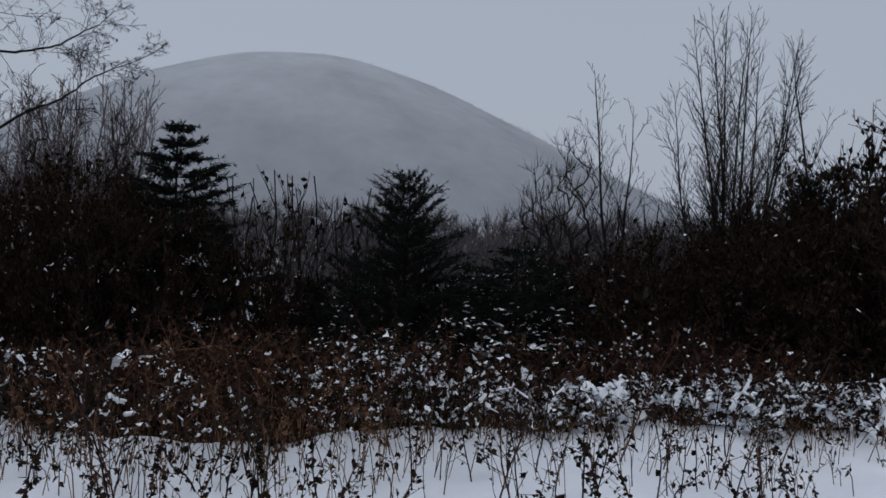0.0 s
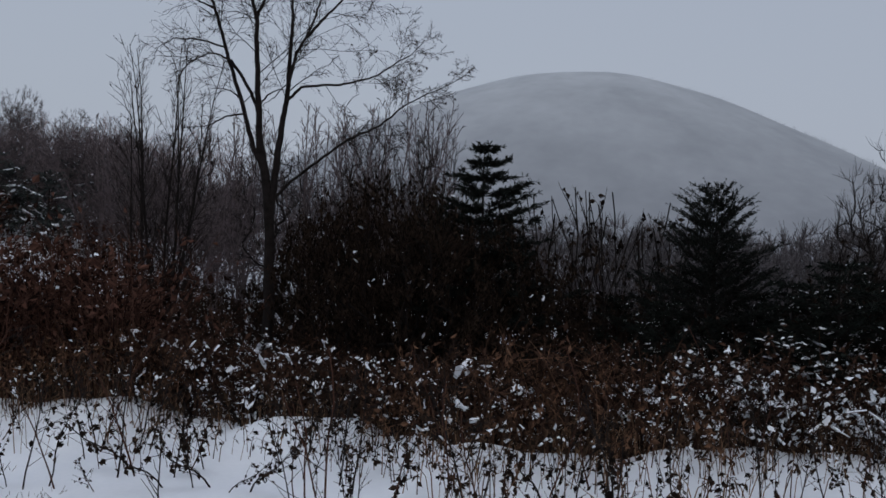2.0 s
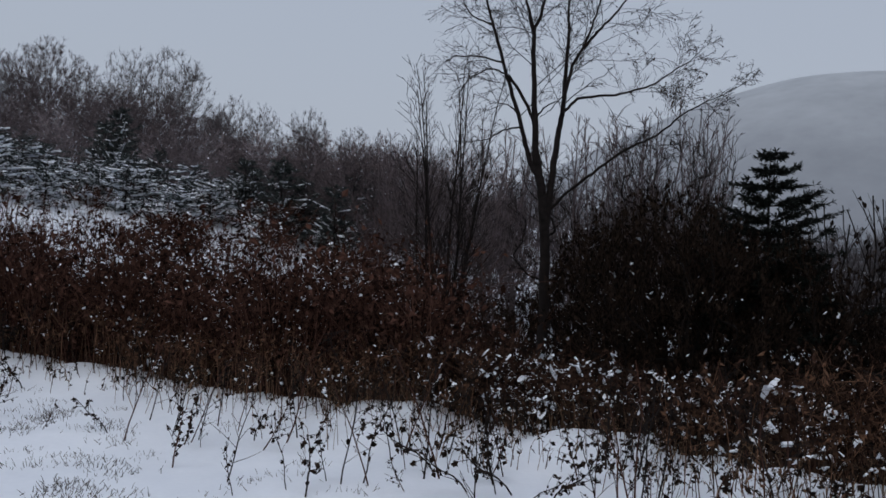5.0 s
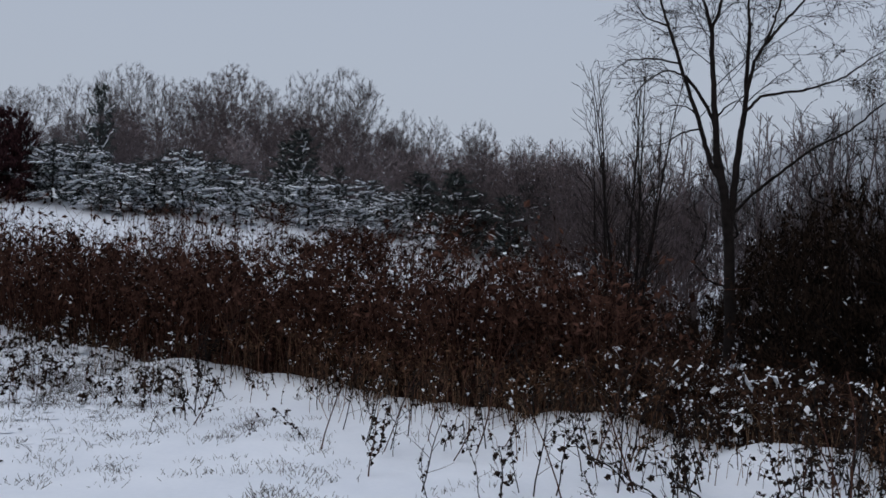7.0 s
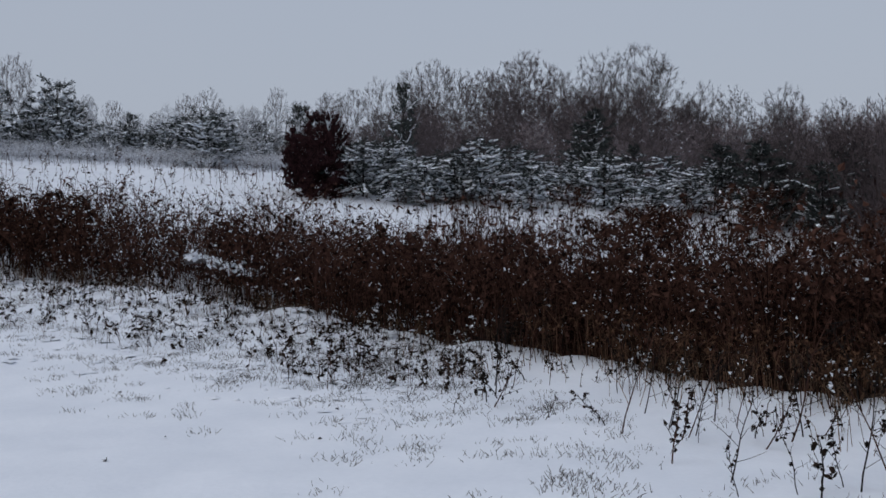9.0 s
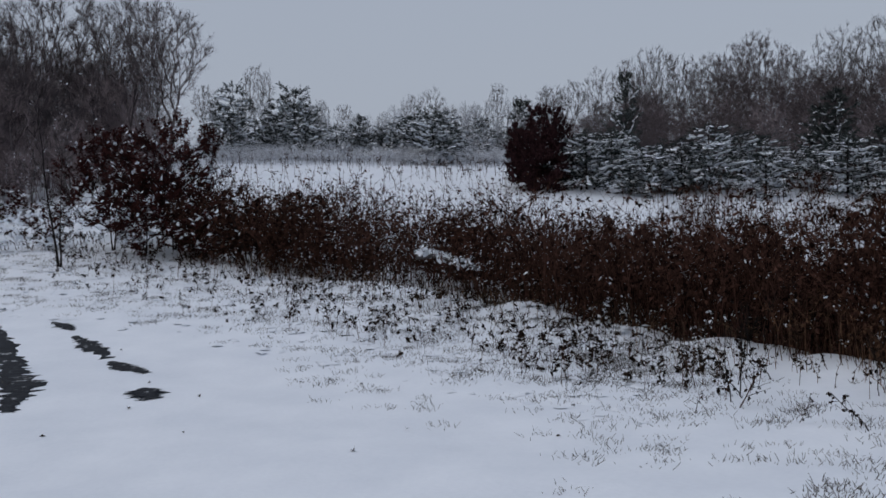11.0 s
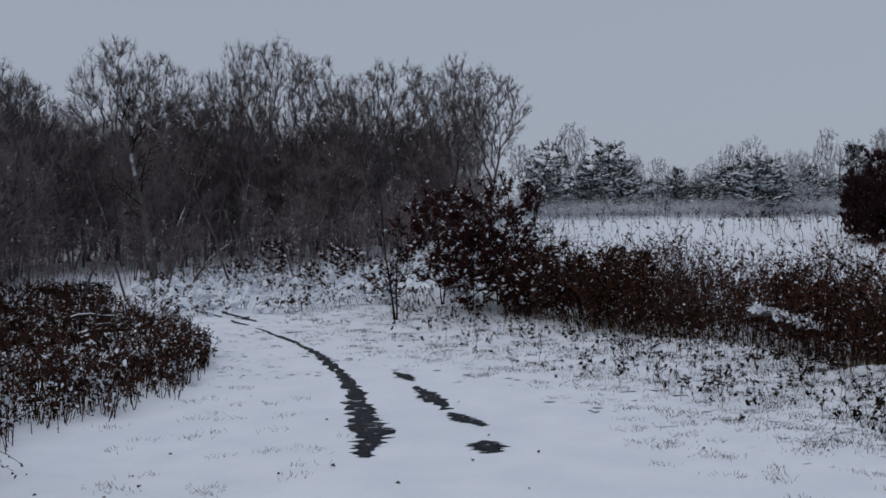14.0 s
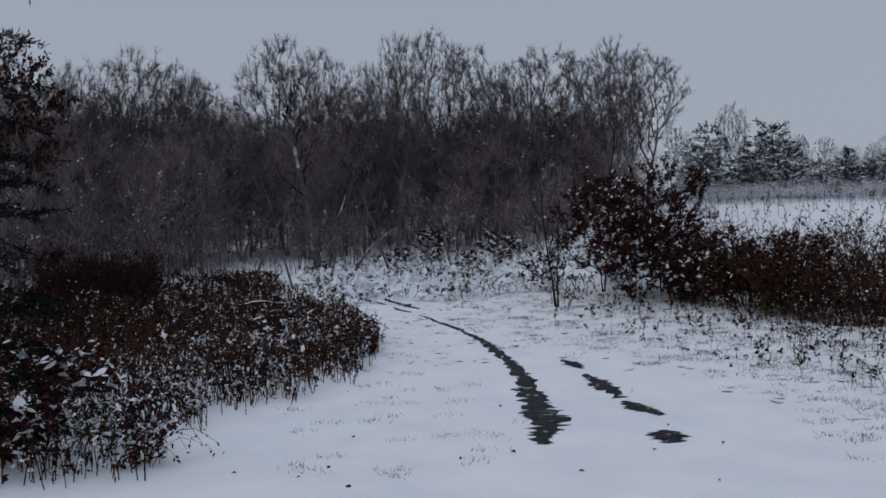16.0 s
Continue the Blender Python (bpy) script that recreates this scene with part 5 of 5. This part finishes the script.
loads(4200, (-30, -4), lambda a: lipd(a) - 0.2, lambda a: lipd(a) + 2.4, 1.6, 3.0, 0.04, 0.42)
loads(2800, (-30, -9), lambda a: lipd(a) - 0.4, lambda a: lipd(a) + 1.1, 2.4, 5.0, 0.042, 0.4, 0.5)
loads(6000, (-5, 34), lambda a: lipd(a) + 0.1, lambda a: lipd(a) + 4.0, 1.3, 2.0, 0.036, 0.65)
loads(700, (-8, 30), lambda a: lipd(a) + 2.0, lambda a: lipd(a) + 6.0, 1.7, 4.0, 0.04, 1.0)
loads(260, (34, 70), lambda a: lipd(a) - 0.1, lambda a: lipd(a) + 1.2, 2.0, 6.0, 0.045, 0.5)
arching_canes("arching_bramble", R0, patchy(R0, scatter(R0, 620, (-30, -5), lambda a: lipd(a) - 0.5, lambda a: lipd(a) + 2.0), 1.5, 0.1, 3.0), 0.75, 0.5, "arching dead bramble canes bowed under snow along the verge", 0.36)
arching_canes("arching_bramble", R0, patchy(R0, scatter(R0, 330, (-6, 46), lambda a: lipd(a) - 0.5, lambda a: lipd(a) + 1.6), 1.9, 0.02, 6.0), 0.7, 0.4, "arching dead bramble canes bowed under snow along the verge", 0.5)
arching_canes("arching_bramble", R0, scatter(R0, 130, (118.5, 125), 10.2, 12.8), 0.9, 0.5, "dead grass and canes bowed under snow beside the lane", 0.8, 0.005)
weeds("snowy_bramble", R0, p, 0.6, "low arching bramble heaped with snow along the verge", m_bramble, m_leafdark, 9, 0.055, 0.004, 0.6, 0.8, branchy=4, cap=0.045, vary=(0.25, 1.2))
p = patchy(R0, scatter(R0, 17000, (32, 89), lambda a: lipd(a) + 0.05, lambda a: lipd(a) + 5.6 - np.clip(a - 68, 0, 20) * 0.1, 1.1), 0.8, 0.42, 3.0)
p = patchy(R0, p, 1.9, np.interp(np.degrees(np.arctan2(-p[:, 0], p[:, 1])), [60, 76], [0.7, 0.24]), 8.0)
# a snowy gap in the thicket where the fallen limb lies
ga, gb = np.array(polar(77.6, 18.2)), np.array(polar(71.2, 17.2))
gt = np.clip((p[:, :2] - ga) @ (gb - ga) / ((gb - ga) @ (gb - ga)), 0, 1)
p = p[(np.linalg.norm(p[:, :2] - ga - gt[:, None] * (gb - ga), axis=1) > 0.75) | (R0.random(len(p)) < 0.15)]
weeds("goldenrod_thicket", R0, p, 1.75, "dense thicket of dead brown goldenrod beyond the verge", m_weed, m_weed, 9, 0.078, 0.0042, 0.3, 0.11, cap=0.034, vary=(0.25, 1.2), branchy=3)
def tufts(n, az, near, far, k, seed, low=0.0, bias=1.0):
    return patchy(R0, patchy(R0, scatter(R0, n, az, near, far, bias), k, low, seed), k * 0.47, low, seed + 3.0)


p = np.concatenate([tufts(7000, (30, 66), lambda a: lipd(a) + 4, lambda a: lipd(a) + 13, 0.6, 7.0, 0.04, 1.4), tufts(2600, (64, 89), lambda a: lipd(a) + 3.5, lambda a: lipd(a) + 8.5, 0.9, 5.0, 0.06, 1.5), tufts(8000, (28, 60), 18, 36, 0.62, 2.0), tufts(3800, (28, 50), 19, 33, 0.9, 1.0, 0.2), tufts(700, (46, 64), 29, 33, 0.8, 4.0, 0.05), tufts(1700, (66, 90), 26, 39.5, 0.8, 2.0, 0.05)])
weeds("field_weeds", R0, p, 0.85, "sparse snowy dead weeds over the rising field", m_weed, m_weed, 8, 0.07, 0.006, 0.18, 0.2, cap=0.04)
p = scatter(R0, 1500, (-32, 30), 60, 130)
weeds("valley_woods", R0, p, 6.0, "distant grey-brown winter woods in the valley", m_farwood, m_farwood, 0, 0.4, 0.035, 0.1, 0, branchy=9, vary=(0.4, 1.08), reach=0.5)
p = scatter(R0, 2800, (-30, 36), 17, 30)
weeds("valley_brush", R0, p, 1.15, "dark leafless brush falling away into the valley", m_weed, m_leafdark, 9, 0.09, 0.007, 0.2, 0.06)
p = patchy(R0, scatter(R0, 7000, (24, 62), lambda a: np.interp(a, [24, 36, 48, 62], [24, 27, 40, 48]), 70), 0.35, 0.1, 2.0)
weeds("hillside_brush", R0, p, 2.6, "grey-brown leafless thicket on the hillside", m_hillwood, m_hillwood, 3, 0.12, 0.011, 0.16, 0.05, branchy=7, cap=0.06, vary=(0.12, 1.2), reach=0.5)
p = scatter(R0, 2200, (62, 90), 39, 44)
weeds("field_edge_brush", R0, p, 0.7, "thicket paled for frost and haze along the top of the field", m_frosthaze, m_frosthaze, 4, 0.09, 0.007, 0.3, 0.2, branchy=7, cap=0.06, reach=0.7)
p = scatter(R0, 1900, (89, 131), lambda a: np.interp(a, [88, 98, 110, 130], [37, 35, 33, 29]), 58)
weeds("forest_understory", R0, p, 2.6, "dark leafless understory beneath the woodland trees", m_understory, m_understory, 4, 0.12, 0.009, 0.2, 0.05, branchy=11, cap=0.05, vary=(0.1, 1.2), reach=0.5)
p = patchy(R0, scatter(R0, 2600, (86, 110), 25.5, 37), 0.9, 0.1, 4.0)
heaps("bank_snow", R0, patchy(R0, scatter(R0, 1500, (86, 110), 25.5, 36), 1.3, 0.1, 2.0), 0.1, 0.35, "snow heaped over low growth on the bank", 0.5)
weeds("bank_weeds", R0, p, 0.42, "low snowy weeds and leaves on the bank above the lane", m_weed, m_bramble, 9, 0.075, 0.005, 0.5, 0.5, cap=0.05)
left_near = lambda a: np.interp(a, [105.9, 106.5, 108, 111.9, 115.1, 118.5, 124, 126.2, 132], [18.6, 16.8, 14.8, 14.0, 13.0, 12.4, 12.0, 10.6, 9.6])
left_far = lambda a: np.interp(a, [105.9, 107.0, 109.2, 111, 114], [19.0, 21.0, 23.5, 29.0, 33.0])
low_h = lambda p: np.interp(np.degrees(np.arctan2(-p[:, 0], p[:, 1])), [105.5, 107.5, 110, 115, 132], [0.4, 0.55, 0.7, 0.8, 0.85])
edge = lambda a: left_near(a) + 0.35 * np.sin(a * 2.3) + 0.25 * np.sin(a * 5.1 + 1)
p = patchy(R0, scatter(R0, 6400, (106.4, 132), lambda a: edge(a) + 0.7, left_far, 1.2), 1.1, 0.35, 5.0)
weeds("lane_side_thicket", R0, p, low_h(p), "dead brown weeds and brambles in snow beside the lane", m_weed, m_weed, 10, 0.06, 0.005, 0.2, 0.14, cap=0.04, vary=(0.35, 1.15), branchy=3)
p = patchy(R0, scatter(R0, 900, (105.9, 120), lambda a: edge(a) - 0.4, lambda a: np.minimum(edge(a) + 2.6, left_far(a))), 2.2, 0.1, 3.0)
weeds("lane_edge_bramble", R0, p, low_h(p) * 0.8, "snow-caught brambles thinning out at the lane's edge", m_weed, m_bramble, 9, 0.055, 0.0055, 0.25, 0.4, cap=0.045, vary=(0.3, 1.2), branchy=3)
p = patchy(R0, patchy(R0, scatter(R0, 520, (119.5, 132), 9.6, lambda a: edge(a) + 0.6), 1.8, 0.05, 2.0), 0.9, 0.15, 5.0)
weeds("lane_edge_bramble", R0, p, 0.5, "snow-caught brambles thinning out at the lane's edge", m_weed, m_bramble, 9, 0.055, 0.005, 0.3, 0.4, cap=0.045, vary=(0.2, 1.2), branchy=3)
loads(1100, (106.2, 132), lambda a: edge(a) + 0.1, lambda a: np.minimum(edge(a) + 4.5, left_far(a)), 1.7, 1.0, 0.04, 0.7)
loads(380, (118, 132), 9.6, lambda a: edge(a) + 1.0, 2.0, 2.0, 0.035, 0.3)
p = patchy(R0, scatter(R0, 4800, (111.5, 136), lambda a: left_near(a) + 6.0, 34, 1.0), 0.7, 0.35, 2.0)
bear = np.degrees(np.arctan2(-p[:, 0], p[:, 1]))
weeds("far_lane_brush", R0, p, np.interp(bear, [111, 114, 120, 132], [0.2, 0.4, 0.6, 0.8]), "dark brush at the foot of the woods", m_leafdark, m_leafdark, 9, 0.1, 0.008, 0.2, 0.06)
p = scatter(R0, 900, (118.4, 124.4), 27.5, 33.5)
weeds("red_brush", R0, p, 1.5, "dark red twiggy brush in the shade of the woods", m_redtwig, m_redtwig, 8, 0.09, 0.008, 0.2, 0.02, branchy=5)


# ---- lane: bare gravel in the wheel tracks ----
def gravel_patch(name, line, width, seed, label):
    """Wet gravel showing through the snow along a line of (x, y), with a ragged edge."""
    rng = np.random.default_rng(seed)
    line = np.array(line, float)
    t = np.linspace(0, len(line) - 1, 26 * (len(line) - 1) + 1)
    cx, cy = np.interp(t, np.arange(len(line)), line[:, 0]), np.interp(t, np.arange(len(line)), line[:, 1])
    d = unit(np.stack([np.gradient(cx), np.gradient(cy)], -1))
    w = np.interp(t, np.arange(len(line)), width)
    slow = [np.interp(t, np.linspace(0, t[-1], 9 * len(line)), rng.uniform(0.45, 1.2, 9 * len(line))) for _ in range(2)]
    a, b = (w * (q + 0.5 * rng.uniform(-1, 1, len(t)) ** 3) for q in slow)
    rows = []
    for s in (1.0, 0.4, -0.4, -1.0):
        x, y = cx - d[:, 1] * np.where(s > 0, a, b) * s, cy + d[:, 0] * np.where(s > 0, a, b) * s
        rows.append(np.stack([x, y, ground(x, y) + (0.012 if abs(s) < 0.5 else 0.002)], -1))
    v = np.stack(rows, 1).reshape(-1, 3)
    i, j = np.meshgrid(np.arange(len(t) - 1), np.arange(3), indexing="ij")
    f = np.stack([i * 4 + j, i * 4 + j + 1, (i + 1) * 4 + j + 1, (i + 1) * 4 + j], -1).reshape(-1, 4)
    return tagged(piece(name, (v, f), m_gravel), label, "road", kind="structure")


gravel_patch("road_track", [(-10.45, -1.62), (-11.4, -1.62), (-12.8, -1.9), (-14.4, -2.22), (-16.3, -2.7), (-18.2, -3.4), (-20.5, -4.4), (-22.5, -5.6)], [0.1, 0.25, 0.22, 0.17, 0.12, 0.1, 0.08, 0.03], 3, "wet dark gravel bared by a wheel track in the snow")
for k, (line, wide) in enumerate((([(-23.0, -5.9), (-23.7, -6.3), (-24.3, -6.65)], [0.03, 0.13, 0.03]), ([(-24.8, -7.0), (-25.84, -7.95), (-27.0, -8.9), (-28.0, -9.65), (-29.4, -10.9)], [0.04, 0.15, 0.1, 0.16, 0.05]), ([(-24.0, -5.9), (-24.7, -6.45), (-25.67, -7.27)], [0.04, 0.16, 0.06]), ([(-26.2, -7.6), (-27.6, -8.6), (-29.1, -9.65), (-30.4, -10.8)], [0.05, 0.17, 0.12, 0.05]))):
    gravel_patch("road_track", line, wide, 8 + k, "thin dark wheel rut in the snow of the lane")
gravel_patch("road_track", [(-12.15, -0.35), (-12.5, -0.62), (-12.95, -0.8)], [0.06, 0.17, 0.06], 4, "short strip of wet gravel bared in the snow")
gravel_patch("road_track", [(-13.2, -0.85), (-14.0, -1.08), (-14.8, -1.38)], [0.08, 0.19, 0.06], 5, "short strip of wet gravel bared in the snow")
gravel_patch("road_track", [(-15.3, -1.45), (-15.7, -1.6), (-16.1, -1.8)], [0.05, 0.14, 0.05], 6, "short strip of wet gravel bared in the snow")
gravel_patch("road_track", [(-10.6, -0.28), (-10.85, -0.34), (-11.15, -0.36)], [0.1, 0.23, 0.1], 7, "patch of wet gravel bared in the snow")

# ---- verge: single dead weeds ----
def dead_weed(seed, h, nleaf, lean):
    rng = np.random.default_rng(seed)
    root = tagged(new("dead_weed"), "dead weed stalk with curled dark leaves rising from snow", "weed", "dead weeds on the verge")
    main, side = [], []
    nodes = limb(main, rng, np.zeros(3), unit(np.array([rng.normal(0, lean), rng.normal(0, lean), 1.0])), h, 0.0062, 0.0028, 6, 0.12, -0.01)
    piece("stalk", pipe(nodes, 5), m_weed if seed % 3 == 0 else m_bark, root, smooth=True)
    ramify(rng, nodes, side, side, h * 0.42, 1, 50, 0.02, 0.2, 0.0026, 8)
    piece("stalk_growth", tubes(side, 3), m_bark, root)
    s = np.array(main[2:] + side)
    i = rng.integers(0, len(s), nleaf)
    q = s[i, :3] + (s[i, 3:6] - s[i, :3]) * rng.uniform(0, 1, (nleaf, 1))
    le = rng.uniform(0.016, 0.055, nleaf)
    d = rng.normal(0, 0.7, (nleaf, 3)) - [0, 0, 0.8]
    piece("foliage", join(blades(q, d, rng.normal(0, 1, d.shape), le, le * 0.6, 0.5), blades(q, d + rng.normal(0, 0.3, d.shape), rng.normal(0, 1, d.shape), le * 0.9, le * 0.6, -0.5)), m_leafdark, root)
    return root


kinds = [dead_weed(70 + k, h, n, le) for k, (h, n, le) in enumerate(((0.75, 12, 0.25), (0.6, 22, 0.4), (0.9, 8, 0.3), (0.5, 30, 0.5), (0.7, 4, 0.5), (0.45, 26, 0.6)))]
used = set()
pw = patchy(R0, scatter(R0, 1100, (-28, 58), lambda a: np.maximum(lipd(a) - 4.2, 4.7), lambda a: lipd(a) + 0.2, 0.8), 2.2, 0.08, 6.0)
pw = patchy(R0, pw, 1.1, 0.05, 9.0)
for k, q in enumerate(pw[:260]):
    ob = kinds[k % 6]
    s = R0.uniform(0.5, 1.25)
    m = pose(q[0], q[1], q[2] - 0.02, 0, 0, R0.uniform(0, 360)) @ Matrix.Diagonal((s, s, s, 1))
    if k % 6 in used:
        copy_thing(ob, m)
    else:
        used.add(k % 6)
        ob.matrix_basis = pose(q[0], q[1], q[2] - 0.02, 0, 0, R0.uniform(0, 360))
p = patchy(R0, scatter(R0, 3000, (-30, 88), lambda a: lipd(a) - 2.0, lambda a: lipd(a) + 0.3, 0.55), 2.3, 0.02, 2.0)
weeds("verge_weeds", R0, p, 0.42, "thin dead weed stalks along the snowy lip", m_straw, m_leafdark, 4, 0.045, 0.003, 0.38, 0.12, cap=0.03)

p = patchy(R0, scatter(R0, 4200, (58, 96), lambda a: lipd(a) * 0.74 - 0.8, lambda a: lipd(a) + 0.5, 0.55), 1.4, 0.08, 5.0)
p = patchy(R0, p, 3.4, 0.1, 2.0)
weeds("verge_fringe", R0, p, 0.42, "short dead weeds thinning out over the snowy verge", m_weed, m_leafdark, 8, 0.055, 0.003, 0.3, 0.2, cap=0.035, vary=(0.15, 1.3))

p = patchy(R0, scatter(R0, 300, (-3, 19), lambda a: lipd(a) - 1.6, lambda a: lipd(a) + 0.8, 0.8), 1.7, 0.15, 4.0)
weeds("tan_weeds", R0, p, 0.85, "tall tan dead weeds standing on the lip of the verge", m_tan, m_tan, 9, 0.05, 0.0034, 0.22, 0.05, cap=0.03, branchy=4)
p = patchy(R0, scatter(R0, 700, (30, 56), lambda a: lipd(a) - 0.5, lambda a: lipd(a) + 0.5), 1.5, 0.1, 2.0)
weeds("tan_weeds", R0, p, 0.8, "tall tan dead weeds standing on the lip of the verge", m_tan, m_tan, 6, 0.05, 0.0034, 0.16, 0.03, cap=0.03, branchy=3)

# thin dead grass in the snow
def grass_tufts(name, p, rng, h, blades_each, label):
    n = len(p) * blades_each
    q = np.repeat(p, blades_each, 0) + rng.normal(0, 0.09, (n, 3)) * [1, 1, 0]
    tip = q + np.stack([rng.normal(0, 0.7, n) * h, rng.normal(0, 0.7, n) * h, rng.uniform(0.25, 1.0, n) * h], -1)
    s = np.hstack([q - [0, 0, 0.02], tip, np.full((n, 1), 0.0034), np.full((n, 1), 0.0012)])
    return tagged(piece(name, tubes(s, 3), m_grass), label, "grass", kind="stuff")


p = np.concatenate([patchy(R0, scatter(R0, 3300, (58, 102), lambda a: lipd(a) * np.interp(a, [58, 70, 85], [0.76, 0.66, 0.62]), lambda a: lipd(a) - 0.2, 0.6), 2.6, 0.02, 8.0),
                    patchy(R0, scatter(R0, 340, (50, 84), lambda a: lipd(a) * 0.5, lambda a: lipd(a) * 0.85, 0.7), 1.9, 0.02, 3.0),
                    patchy(R0, scatter(R0, 90, (36, 70), 5.6, lambda a: lipd(a) - 0.3, 1.0), 1.8, 0.02, 9.0),
                    patchy(R0, scatter(R0, 80, (97, 112), 9.0, 20.0, 1.0), 1.5, 0.05, 3.0)])
grass_tufts("grass_tufts", p, R0, 0.045, 19, "dead grass blades poking through thin snow")
q = scatter(R0, 46, (66, 116), 7.0, 17.0)
le = R0.uniform(0.03, 0.065, len(q))
tagged(piece("fallen_leaves", blades(q + [0, 0, 0.006], R0.normal(0, 1, (len(q), 3)) * [1, 1, 0.15], R0.normal(0, 0.3, (len(q), 3)) + [0, 0, 1], le, le * 0.7, 0.5), m_leafdark), "dark curled leaves blown over the snow", "leaves", kind="stuff")
clods = patchy(R0, patchy(R0, scatter(R0, 6000, (62, 108), lambda a: lipd(np.minimum(a, 95)) * 0.6, lambda a: lipd(np.minimum(a, 95)) + 0.3, 0.7), 2.4, 0.03, 8.0), 0.7, 0.3, 3.0)
rc = R0.uniform(0.015, 0.075, len(clods))
tagged(piece("snow_clods", lumps(clods + [0, 0, 0.004], rc, rc * 0.3, R0, 0.0), m_snow, smooth=True), "small clods of snow over grass tufts on the verge", "snow", kind="stuff")
